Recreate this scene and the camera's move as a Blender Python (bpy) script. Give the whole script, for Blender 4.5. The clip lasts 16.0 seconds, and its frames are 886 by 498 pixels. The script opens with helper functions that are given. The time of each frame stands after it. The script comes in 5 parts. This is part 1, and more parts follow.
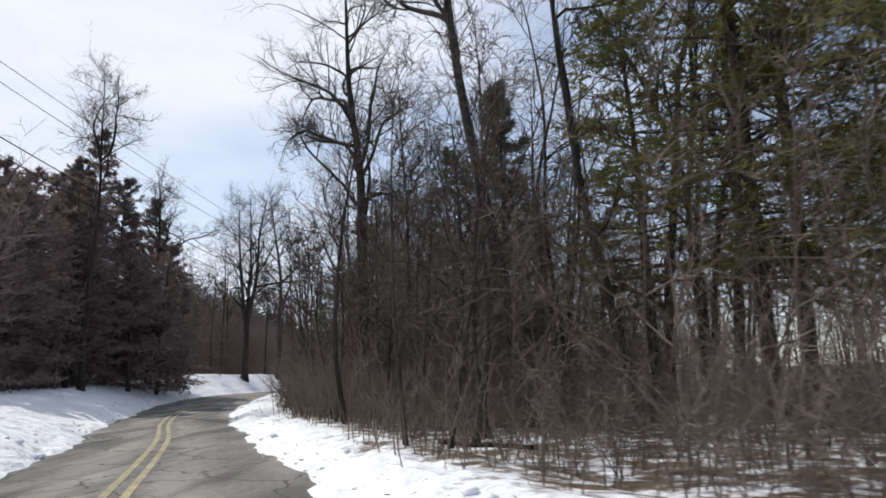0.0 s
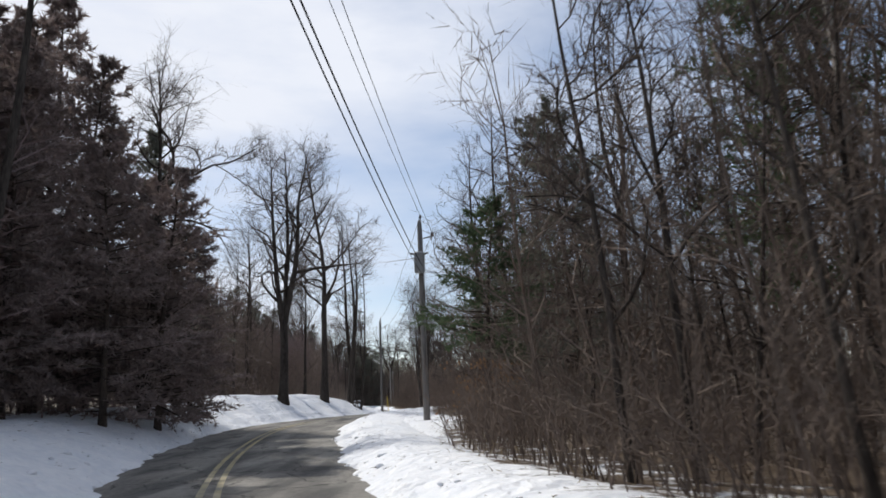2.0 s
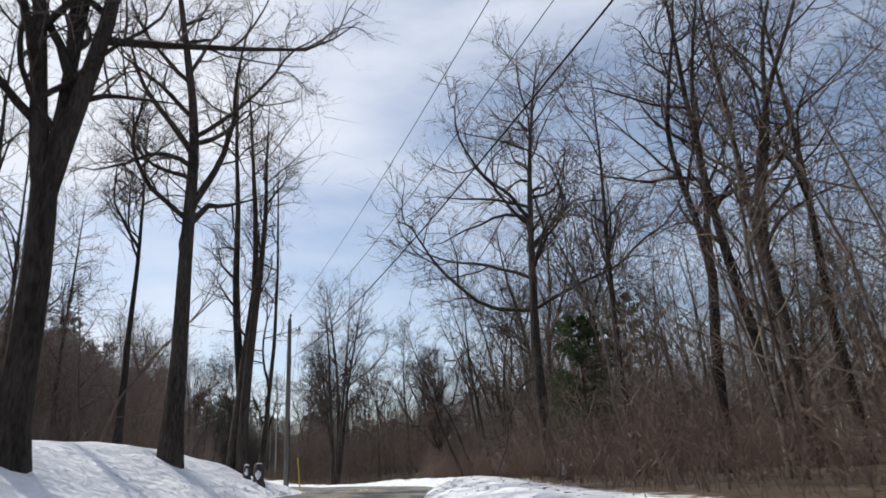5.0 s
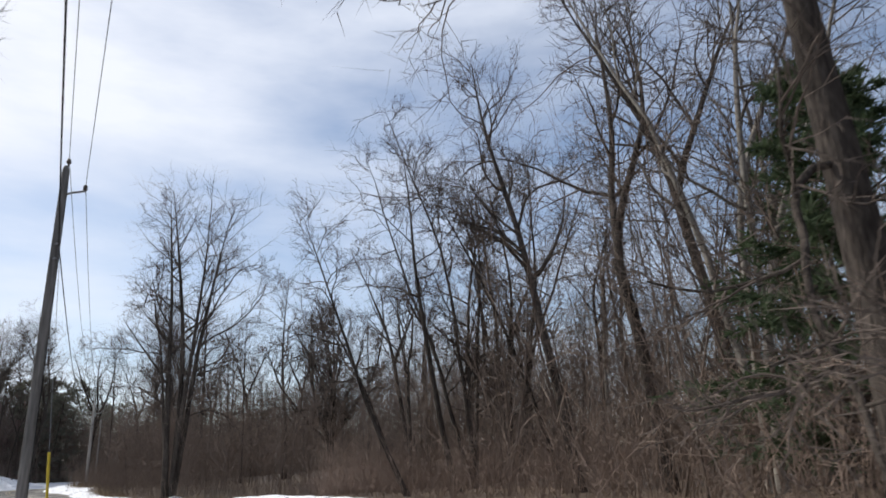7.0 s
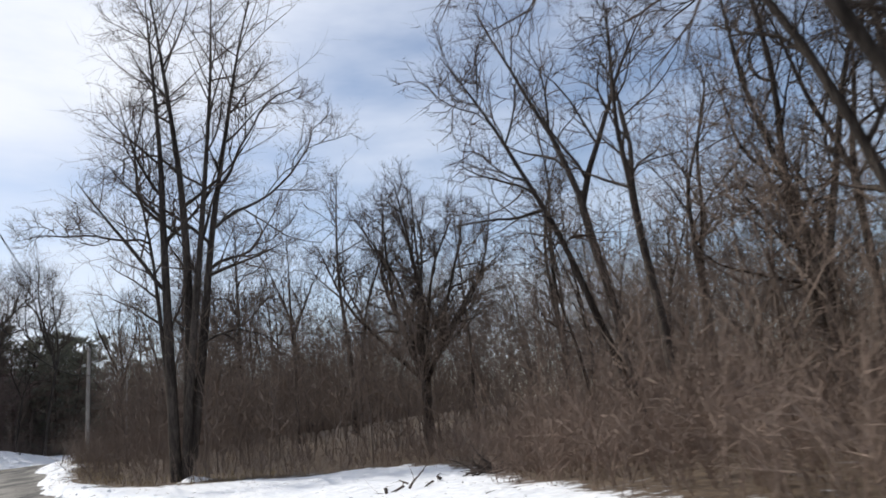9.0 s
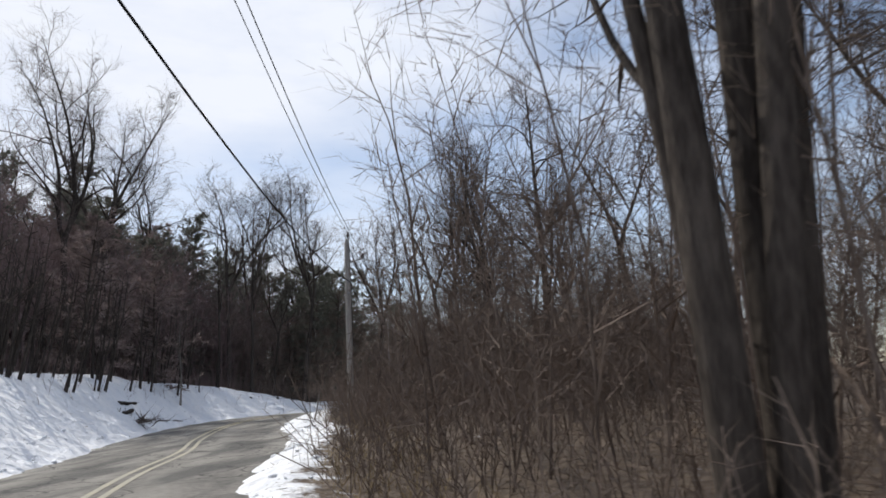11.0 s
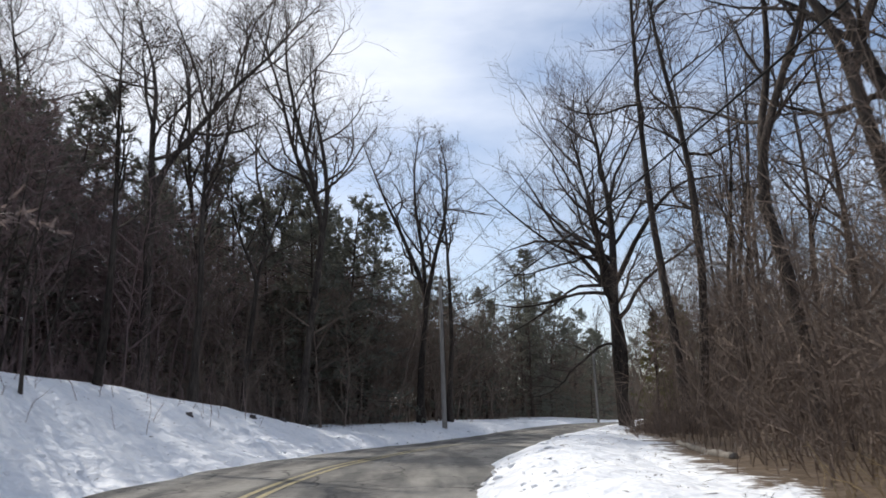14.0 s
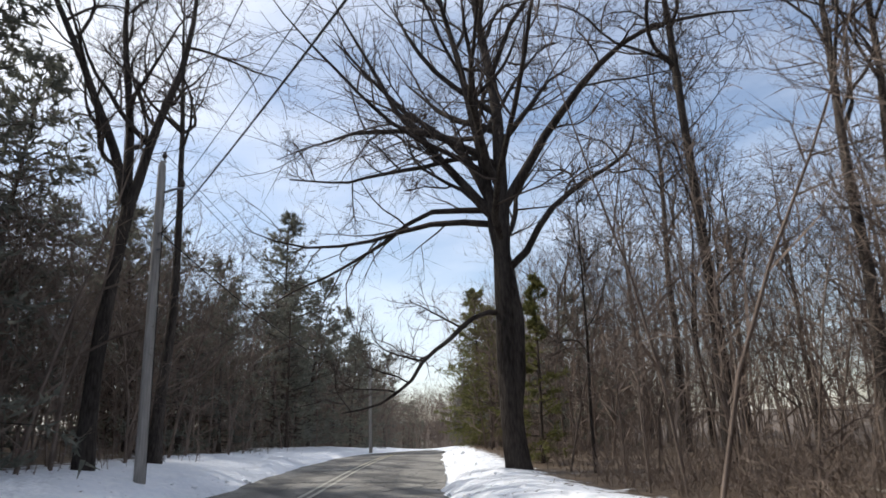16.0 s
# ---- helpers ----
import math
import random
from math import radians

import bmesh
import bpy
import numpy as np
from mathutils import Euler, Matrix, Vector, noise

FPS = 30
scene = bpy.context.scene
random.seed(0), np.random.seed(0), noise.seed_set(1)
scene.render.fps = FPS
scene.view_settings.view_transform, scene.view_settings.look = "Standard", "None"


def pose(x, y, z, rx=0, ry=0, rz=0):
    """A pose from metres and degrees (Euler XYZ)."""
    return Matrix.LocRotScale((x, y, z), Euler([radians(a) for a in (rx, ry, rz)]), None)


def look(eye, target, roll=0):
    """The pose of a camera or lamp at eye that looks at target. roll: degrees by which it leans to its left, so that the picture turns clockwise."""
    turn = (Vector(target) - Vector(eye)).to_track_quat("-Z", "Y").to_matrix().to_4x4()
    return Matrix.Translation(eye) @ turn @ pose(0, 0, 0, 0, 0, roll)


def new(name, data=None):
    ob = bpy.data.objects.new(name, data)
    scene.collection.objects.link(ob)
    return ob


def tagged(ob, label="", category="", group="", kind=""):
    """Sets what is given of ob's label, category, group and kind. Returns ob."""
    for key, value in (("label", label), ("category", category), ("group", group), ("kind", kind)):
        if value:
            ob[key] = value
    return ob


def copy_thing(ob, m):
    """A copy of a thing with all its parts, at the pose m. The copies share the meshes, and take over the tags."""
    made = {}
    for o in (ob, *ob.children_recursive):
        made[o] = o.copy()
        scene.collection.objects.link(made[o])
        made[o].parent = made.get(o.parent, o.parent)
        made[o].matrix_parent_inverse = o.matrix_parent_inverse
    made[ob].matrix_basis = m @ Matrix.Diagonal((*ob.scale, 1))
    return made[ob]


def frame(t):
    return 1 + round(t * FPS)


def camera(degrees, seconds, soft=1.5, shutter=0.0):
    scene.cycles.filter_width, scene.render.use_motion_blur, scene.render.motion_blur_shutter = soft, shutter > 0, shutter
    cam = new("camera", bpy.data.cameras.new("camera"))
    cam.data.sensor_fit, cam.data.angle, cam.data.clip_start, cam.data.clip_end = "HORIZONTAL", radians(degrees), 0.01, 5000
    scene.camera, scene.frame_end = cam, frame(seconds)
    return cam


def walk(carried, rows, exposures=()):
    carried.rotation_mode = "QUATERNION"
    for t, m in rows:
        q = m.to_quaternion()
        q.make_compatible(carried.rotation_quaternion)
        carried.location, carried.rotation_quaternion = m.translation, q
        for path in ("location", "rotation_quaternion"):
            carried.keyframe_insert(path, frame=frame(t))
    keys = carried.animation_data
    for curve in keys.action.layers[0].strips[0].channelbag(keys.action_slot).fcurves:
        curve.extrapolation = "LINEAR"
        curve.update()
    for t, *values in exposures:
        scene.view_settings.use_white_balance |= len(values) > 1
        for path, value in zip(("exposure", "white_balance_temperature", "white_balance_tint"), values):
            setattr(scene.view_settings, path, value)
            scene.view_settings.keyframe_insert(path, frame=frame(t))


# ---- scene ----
cam = camera(66.8, 16.0, soft=1.65, shutter=0.12)
PATH = [
    (0.0, (-0.000, -0.000, 1.343), (0.021, 9.820, 3.232), -1.26),
    (0.5, (-2.045, 4.979, 1.287), (-2.447, 14.773, 3.263), -1.62),
    (1.0, (-4.224, 9.758, 1.274), (-4.701, 19.549, 3.251), -1.96),
    (1.5, (-6.364, 14.563, 1.307), (-6.682, 24.343, 3.367), -2.25),
    (2.0, (-8.190, 19.896, 1.309), (-8.209, 29.656, 3.486), -2.71),
    (2.5, (-9.884, 25.276, 1.247), (-9.627, 34.990, 3.604), -2.55),
    (2.6, (-10.195, 26.322, 1.245), (-9.896, 36.029, 3.632), -2.55),
    (3.0, (-11.223, 30.562, 1.272), (-10.715, 40.240, 3.738), -2.62),
    (3.2, (-11.617, 32.691, 1.293), (-11.036, 42.360, 3.780), -3.00),
    (5.3, (-14.629, 58.234, 1.116), (-12.422, 67.477, 4.229), -2.92),
    (5.5, (-14.559, 60.416, 1.166), (-12.114, 69.597, 4.283), -3.04),
    (6.0, (-14.187, 65.905, 1.282), (-11.192, 74.913, 4.425), -2.72),
    (6.5, (-13.458, 71.071, 1.331), (-10.012, 79.946, 4.390), -3.30),
    (7.0, (-12.377, 75.855, 1.355), (-8.830, 84.717, 4.337), -2.50),
    (7.5, (-11.315, 80.516, 1.374), (-7.728, 89.397, 4.250), -1.81),
    (8.0, (-10.723, 85.277, 1.384), (-7.120, 94.186, 4.148), -3.24),
    (8.5, (-10.467, 90.321, 1.336), (-6.830, 99.282, 3.879), -5.35),
    (9.0, (-10.996, 95.156, 1.309), (-7.852, 104.370, 3.592), -6.11),
    (9.5, (-11.681, 100.097, 1.301), (-9.401, 109.590, 3.461), -6.40),
    (10.0, (-12.393, 105.356, 1.282), (-11.067, 115.046, 3.368), -5.38),
    (10.2, (-12.709, 107.483, 1.277), (-11.772, 117.218, 3.365), -4.78),
    (12.3, (-18.689, 128.478, 1.236), (-19.485, 138.267, 3.118), -2.97),
    (12.5, (-19.317, 130.311, 1.262), (-20.055, 140.097, 3.182), -2.59),
    (13.0, (-21.179, 135.117, 1.284), (-21.642, 144.898, 3.312), -1.71),
    (13.5, (-22.733, 140.151, 1.295), (-22.814, 149.918, 3.442), -1.58),
    (14.0, (-23.802, 145.281, 1.318), (-23.289, 155.004, 3.598), -1.98),
    (14.5, (-24.379, 150.446, 1.314), (-22.823, 160.044, 3.650), -2.31),
    (15.0, (-24.275, 155.543, 1.275), (-21.628, 164.885, 3.670), -2.42),
    (15.5, (-23.643, 160.345, 1.270), (-20.088, 169.362, 3.728), -2.43),
    (16.0, (-22.693, 165.124, 1.315), (-18.453, 173.832, 3.802), -2.12),
]
walk(cam, [(t, look(eye, target, roll)) for t, eye, target, roll in PATH], [(0, 0.16), (1.9, 0.06), (2.6, 0.24), (3.2, 0.28), (5.5, 0.1), (7, 0.2), (8.5, 0.24), (10, 0.1), (12.5, 0.22), (13, 0.18), (14, 0.32), (15, 0.4), (16, 0.48)])

# strengths of the daylight, and the thin cloud over the sky
SKY_STRENGTH, SUN_STRENGTH = 0.11, 3.0
CLOUD, CLOUD_COLOUR = (0.10, 0.80), (7.2, 7.6, 8.5)

# ---- world, sun ----
SUN_YAW, SUN_ELEV = 46.0, 46.0          # degrees left of +y, degrees up
sun_way = Vector((-math.sin(radians(SUN_YAW)) * math.cos(radians(SUN_ELEV)),
                  math.cos(radians(SUN_YAW)) * math.cos(radians(SUN_ELEV)), math.sin(radians(SUN_ELEV))))
world = bpy.data.worlds.new("winter_sky")
scene.world = world
world.use_nodes = True
wn, wl = world.node_tree.nodes, world.node_tree.links
wn.clear()
w_out, w_bg = wn.new("ShaderNodeOutputWorld"), wn.new("ShaderNodeBackground")
w_sky = wn.new("ShaderNodeTexSky")
w_sky.sky_type, w_sky.sun_disc = "NISHITA", False
w_sky.sun_elevation, w_sky.sun_rotation = radians(SUN_ELEV), radians(-SUN_YAW)
w_sky.air_density, w_sky.dust_density, w_sky.ozone_density = 1.0, 0.5, 1.6
w_tc, w_map = wn.new("ShaderNodeTexCoord"), wn.new("ShaderNodeMapping")
w_map.inputs["Scale"].default_value = (1.2, 1.2, 4.0)
w_noise = wn.new("ShaderNodeTexNoise")
w_noise.inputs["Scale"].default_value, w_noise.inputs["Detail"].default_value = 1.6, 6.0
w_noise.inputs["Roughness"].default_value = 0.55
w_ramp = wn.new("ShaderNodeMapRange")
w_ramp.inputs["From Min"].default_value, w_ramp.inputs["From Max"].default_value = 0.36, 0.72
w_ramp.inputs["To Min"].default_value, w_ramp.inputs["To Max"].default_value = CLOUD[0], CLOUD[1]
w_mix = wn.new("ShaderNodeMix")
w_mix.data_type = "RGBA"
wl.new(w_tc.outputs["Generated"], w_map.inputs["Vector"])
wl.new(w_map.outputs["Vector"], w_noise.inputs["Vector"])
wl.new(w_noise.outputs["Fac"], w_ramp.inputs["Value"])
# the thin cloud is thicker and brighter round the sun
w_nrm, w_dot, w_glow, w_sum = wn.new("ShaderNodeVectorMath"), wn.new("ShaderNodeVectorMath"), wn.new("ShaderNodeMapRange"), wn.new("ShaderNodeMath")
w_nrm.operation, w_dot.operation = "NORMALIZE", "DOT_PRODUCT"
w_dot.inputs[1].default_value = tuple(sun_way)
wl.new(w_tc.outputs["Generated"], w_nrm.inputs[0])
wl.new(w_nrm.outputs["Vector"], w_dot.inputs[0])
wl.new(w_dot.outputs["Value"], w_glow.inputs["Value"])
w_glow.interpolation_type = "SMOOTHSTEP"
w_glow.inputs["From Min"].default_value, w_glow.inputs["From Max"].default_value = 0.60, 1.0
w_glow.inputs["To Min"].default_value, w_glow.inputs["To Max"].default_value = 0.0, 0.62
w_sum.use_clamp = True
wl.new(w_glow.outputs["Result"], w_sum.inputs[0])
wl.new(w_ramp.outputs["Result"], w_sum.inputs[1])
wl.new(w_sum.outputs[0], w_mix.inputs["Factor"])
w_cl = wn.new("ShaderNodeMix")
w_cl.data_type = "RGBA"
w_cl.inputs["A"].default_value, w_cl.inputs["B"].default_value = (*CLOUD_COLOUR, 1), (7.5, 7.7, 8.3, 1)
wl.new(w_glow.outputs["Result"], w_cl.inputs["Factor"])
wl.new(w_cl.outputs["Result"], w_mix.inputs["B"])
wl.new(w_sky.outputs["Color"], w_mix.inputs["A"])
wl.new(w_mix.outputs["Result"], w_bg.inputs["Color"])
w_bg.inputs["Strength"].default_value = SKY_STRENGTH
wl.new(w_bg.outputs["Background"], w_out.inputs["Surface"])
sun_data = bpy.data.lights.new("sun", "SUN")
sun_data.energy, sun_data.angle, sun_data.color = SUN_STRENGTH, radians(0.6), (1.0, 0.95, 0.87)
sun_ob = new("sun", sun_data)
sun_ob.matrix_world = look(sun_way * 200, (0, 0, 0))

# ---- materials ----


def material(name, c1, c2, scale=4.0, rough=0.9, bump=0.0, bump_scale=20.0, stretch=(1, 1, 1), per_thing=0.0, fine=None, metal=0.0, depth=0.05):
    """Two colours mixed by a broad and a fine noise in metres, with relief."""
    m = bpy.data.materials.new(name)
    m.use_nodes = True
    n, l = m.node_tree.nodes, m.node_tree.links
    b = n["Principled BSDF"]
    b.inputs["Roughness"].default_value, b.inputs["Metallic"].default_value = rough, metal
    b.inputs["Specular IOR Level"].default_value = 0.25 if rough < 0.9 else 0.08
    geo, mp = n.new("ShaderNodeNewGeometry"), n.new("ShaderNodeMapping")
    mp.inputs["Scale"].default_value = stretch
    l.new(geo.outputs["Position"], mp.inputs["Vector"])
    t1, t2 = n.new("ShaderNodeTexNoise"), n.new("ShaderNodeTexNoise")
    t1.inputs["Scale"].default_value, t1.inputs["Detail"].default_value = scale, 4
    t2.inputs["Scale"].default_value, t2.inputs["Detail"].default_value = fine or scale * 7, 3
    for t in (t1, t2):
        l.new(mp.outputs["Vector"], t.inputs["Vector"])
    add = n.new("ShaderNodeMath")
    add.operation = "ADD"
    l.new(t1.outputs["Fac"], add.inputs[0])
    l.new(t2.outputs["Fac"], add.inputs[1])
    mr = n.new("ShaderNodeMapRange")
    mr.inputs["From Min"].default_value, mr.inputs["From Max"].default_value = 0.75, 1.25
    l.new(add.outputs[0], mr.inputs["Value"])
    mix = n.new("ShaderNodeMix")
    mix.data_type = "RGBA"
    mix.inputs["A"].default_value, mix.inputs["B"].default_value = (*c1, 1), (*c2, 1)
    l.new(mr.outputs["Result"], mix.inputs["Factor"])
    colour = mix.outputs["Result"]
    if per_thing:
        oi, hs, rr = n.new("ShaderNodeObjectInfo"), n.new("ShaderNodeHueSaturation"), n.new("ShaderNodeMapRange")
        rr.inputs["To Min"].default_value, rr.inputs["To Max"].default_value = 1 - per_thing, 1 + per_thing
        l.new(oi.outputs["Random"], rr.inputs["Value"])
        l.new(rr.outputs["Result"], hs.inputs["Value"])
        l.new(colour, hs.inputs["Color"])
        colour = hs.outputs["Color"]
    l.new(colour, b.inputs["Base Color"])
    if bump:
        bp, t3 = n.new("ShaderNodeBump"), n.new("ShaderNodeTexNoise")
        t3.inputs["Scale"].default_value, t3.inputs["Detail"].default_value = bump_scale, 5
        l.new(mp.outputs["Vector"], t3.inputs["Vector"])
        l.new(t3.outputs["Fac"], bp.inputs["Height"])
        bp.inputs["Strength"].default_value, bp.inputs["Distance"].default_value = min(1.0, bump), depth
        l.new(bp.outputs["Normal"], b.inputs["Normal"])
    return m


bark = material("grey_brown_bark", (0.030, 0.025, 0.022), (0.090, 0.076, 0.066), 2.5, 0.95, 1.0, 22, (1, 1, 0.22), 0.25)
bark_pale = material("pale_grey_bark", (0.15, 0.135, 0.118), (0.30, 0.275, 0.245), 3, 0.9, 0.6, 18, (1, 1, 0.4), 0.15)
bark_twig = material("twig_bark", (0.065, 0.053, 0.046), (0.145, 0.118, 0.103), 1.5, 0.95, per_thing=0.2)
bark_pine = material("pine_bark", (0.04, 0.032, 0.028), (0.10, 0.08, 0.066), 3, 0.95, 1.0, 16, (1, 1, 0.35), 0.2)
needles_dark = material("dark_pine_needles", (0.116, 0.120, 0.100), (0.220, 0.217, 0.175), 1.2, 0.75, per_thing=0.25)
# dark evergreen needles, browned and paled to paint windscreen glare into their colour
needles_glare = material("glare_tinted_foliage", (0.18, 0.142, 0.132), (0.32, 0.25, 0.228), 1.2, 0.75, per_thing=0.2)
needles_mid = material("mid_green_pine_needles", (0.052, 0.080, 0.042), (0.11, 0.150, 0.078), 1.2, 0.7, per_thing=0.2)
needles_green = material("sunlit_pine_needles", (0.092, 0.098, 0.034), (0.205, 0.194, 0.068), 1.2, 0.7, per_thing=0.2)
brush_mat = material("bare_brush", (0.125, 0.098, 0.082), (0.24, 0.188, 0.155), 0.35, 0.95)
# browner brush, its colours also raised to paint in the sun on it
brush_tan_lit = material("sunlit_tan_brush", (0.165, 0.124, 0.102), (0.30, 0.228, 0.185), 0.35, 0.95)
# reddish-brown twigs, with the windscreen's red veil mixed into the colours
brush_red_veil = material("veil_reddened_brush", (0.17, 0.125, 0.120), (0.29, 0.21, 0.20), 0.35, 0.95)
grass_mat = material("dry_grass", (0.24, 0.18, 0.105), (0.42, 0.33, 0.20), 0.6, 0.95)
leaf_mat = material("dry_beech_leaves", (0.26, 0.13, 0.055), (0.46, 0.26, 0.12), 2, 0.85)
pole_mat = material("weathered_pole_wood", (0.22, 0.205, 0.19), (0.41, 0.38, 0.35), 3, 0.9, 0.5, 30, (1, 1, 0.08), 0.1)
pole_dark = material("darkened_pole_wood", (0.10, 0.095, 0.09), (0.22, 0.205, 0.195), 3, 0.9, 0.5, 30, (1, 1, 0.08), 0.1)
iron = material("dull_galvanised_metal", (0.20, 0.20, 0.21), (0.32, 0.32, 0.33), 4, 0.5, metal=0.6)
tank_mat = material("grey_transformer_paint", (0.24, 0.25, 0.26), (0.34, 0.35, 0.36), 3, 0.5)
porcelain = material("dark_glazed_porcelain", (0.05, 0.035, 0.03), (0.08, 0.06, 0.05), 8, 0.3)
cable_mat = material("black_cable", (0.015, 0.015, 0.015), (0.03, 0.03, 0.03), 5, 0.92)
guard_mat = material("yellow_plastic_guard", (0.50, 0.36, 0.03), (0.62, 0.46, 0.06), 5, 0.5)
paint_mat = material("worn_yellow_paint", (0.20, 0.185, 0.15), (0.46, 0.385, 0.20), 2.2, 0.8, fine=30)
litter_mat = material("bark_litter", (0.06, 0.045, 0.035), (0.20, 0.15, 0.10), 3, 0.95)
pn, pl = paint_mat.node_tree.nodes, paint_mat.node_tree.links
p_noise, p_geo, p_mr, p_mix = pn.new("ShaderNodeTexNoise"), pn.new("ShaderNodeNewGeometry"), pn.new("ShaderNodeMapRange"), pn.new("ShaderNodeMix")
p_noise.inputs["Scale"].default_value = 0.02
pl.new(p_geo.outputs["Position"], p_noise.inputs["Vector"])
p_mr.inputs["From Min"].default_value, p_mr.inputs["From Max"].default_value = 0.42, 0.56
p_mr.inputs["To Max"].default_value = 0.85
pl.new(p_noise.outputs["Fac"], p_mr.inputs["Value"])
p_mix.data_type = "RGBA"
p_mix.inputs["B"].default_value = (0.42, 0.41, 0.37, 1)
pl.new(p_mr.outputs["Result"], p_mix.inputs["Factor"])
pl.new(pn["Principled BSDF"].inputs["Base Color"].links[0].from_socket, p_mix.inputs["A"])
pl.new(p_mix.outputs["Result"], pn["Principled BSDF"].inputs["Base Color"])
snow_lump = material("snow", (0.78, 0.80, 0.84), (0.88, 0.89, 0.91), 1.5, 0.6, 0.6, 9)
stump_mat = material("weathered_stump_wood", (0.055, 0.05, 0.05), (0.14, 0.125, 0.115), 5, 0.95, 0.8, 25)

for m in (needles_dark, needles_glare, needles_mid, needles_green, leaf_mat):
    n, l = m.node_tree.nodes, m.node_tree.links
    pb, tr, mx = n["Principled BSDF"], n.new("ShaderNodeBsdfTranslucent"), n.new("ShaderNodeMixShader")
    l.new(pb.inputs["Base Color"].links[0].from_socket, tr.inputs["Color"])
    mx.inputs["Fac"].default_value = 0.35
    l.new(pb.outputs["BSDF"], mx.inputs[1])
    l.new(tr.outputs["BSDF"], mx.inputs[2])
    l.new(mx.outputs["Shader"], n["Material Output"].inputs["Surface"])

# asphalt: salt-greyed wheel tracks, dark damp patches, cracks
asphalt = material("salted_asphalt", (0.085, 0.08, 0.076), (0.235, 0.22, 0.20), 0.42, 0.85, 0.5, 60, fine=9)
an, al = asphalt.node_tree.nodes, asphalt.node_tree.links
a_b, a_salt, a_mix = an["Principled BSDF"], an.new("ShaderNodeAttribute"), an.new("ShaderNodeMix")
a_salt.attribute_name = "salt"
a_mix.data_type = "RGBA"
a_noise, a_geo, a_mul = an.new("ShaderNodeTexNoise"), an.new("ShaderNodeNewGeometry"), an.new("ShaderNodeMath")
a_noise.inputs["Scale"].default_value, a_noise.inputs["Detail"].default_value = 0.8, 7
al.new(a_geo.outputs["Position"], a_noise.inputs["Vector"])
a_mul.operation = "MULTIPLY"
al.new(a_salt.outputs["Fac"], a_mul.inputs[0])
al.new(a_noise.outputs["Fac"], a_mul.inputs[1])
al.new(a_mul.outputs[0], a_mix.inputs["Factor"])
al.new(a_b.inputs["Base Color"].links[0].from_socket, a_mix.inputs["A"])
a_mix.inputs["B"].default_value = (0.36, 0.345, 0.31, 1)
# damp dark streaks along the way
a_sm, a_sn, a_sr, a_smx = an.new("ShaderNodeMapping"), an.new("ShaderNodeTexNoise"), an.new("ShaderNodeMapRange"), an.new("ShaderNodeMix")
a_sm.inputs["Scale"].default_value = (1.3, 0.22, 1.0)
a_sn.inputs["Scale"].default_value, a_sn.inputs["Detail"].default_value = 1.0, 6
al.new(a_geo.outputs["Position"], a_sm.inputs["Vector"])
al.new(a_sm.outputs["Vector"], a_sn.inputs["Vector"])
a_sr.inputs["From Min"].default_value, a_sr.inputs["From Max"].default_value = 0.47, 0.62
a_sr.inputs["To Max"].default_value = 0.7
al.new(a_sn.outputs["Fac"], a_sr.inputs["Value"])
a_smx.data_type = "RGBA"
a_smx.inputs["B"].default_value = (0.062, 0.062, 0.062, 1)
al.new(a_sr.outputs["Result"], a_smx.inputs["Factor"])
al.new(a_mix.outputs["Result"], a_smx.inputs["A"])
# tar-filled cracks
a_vor, a_cr, a_mix2 = an.new("ShaderNodeTexVoronoi"), an.new("ShaderNodeMapRange"), an.new("ShaderNodeMix")
a_vor.feature = "DISTANCE_TO_EDGE"
a_vor.inputs["Scale"].default_value = 0.55
a_warp, a_add = an.new("ShaderNodeTexNoise"), an.new("ShaderNodeVectorMath")
a_warp.inputs["Scale"].default_value, a_warp.inputs["Detail"].default_value = 1.3, 5
al.new(a_geo.outputs["Position"], a_warp.inputs["Vector"])
al.new(a_geo.outputs["Position"], a_add.inputs[0])
al.new(a_warp.outputs["Color"], a_add.inputs[1])
al.new(a_add.outputs["Vector"], a_vor.inputs["Vector"])
a_cr.inputs["From Min"].default_value, a_cr.inputs["From Max"].default_value = 0.006, 0.016
a_cr.inputs["To Min"].default_value, a_cr.inputs["To Max"].default_value = 0.75, 0.0
al.new(a_vor.outputs["Distance"], a_cr.inputs["Value"])
a_mix2.data_type = "RGBA"
a_mix2.inputs["B"].default_value = (0.03, 0.03, 0.03, 1)
al.new(a_cr.outputs["Result"], a_mix2.inputs["Factor"])
al.new(a_smx.outputs["Result"], a_mix2.inputs["A"])
al.new(a_mix2.outputs["Result"], a_b.inputs["Base Color"])

# ground: snow with leaf litter showing through under the trees
ground_mat = material("snow_and_leaf_litter", (0.74, 0.77, 0.82), (0.88, 0.89, 0.91), 0.7, 0.65, 1.0, 3.0, fine=6, depth=0.17)
gn, gl = ground_mat.node_tree.nodes, ground_mat.node_tree.links
g_b = gn["Principled BSDF"]
g_attr = gn.new("ShaderNodeAttribute")
g_attr.attribute_name = "litter"
g_noise, g_geo = gn.new("ShaderNodeTexNoise"), gn.new("ShaderNodeNewGeometry")
g_noise.inputs["Scale"].default_value, g_noise.inputs["Detail"].default_value = 1.7, 9
g_noise.inputs["Roughness"].default_value = 0.72
gl.new(g_geo.outputs["Position"], g_noise.inputs["Vector"])
g_add, g_mr = gn.new("ShaderNodeMath"), gn.new("ShaderNodeMapRange")
g_add.operation = "ADD"
gl.new(g_attr.outputs["Fac"], g_add.inputs[0])
gl.new(g_noise.outputs["Fac"], g_add.inputs[1])
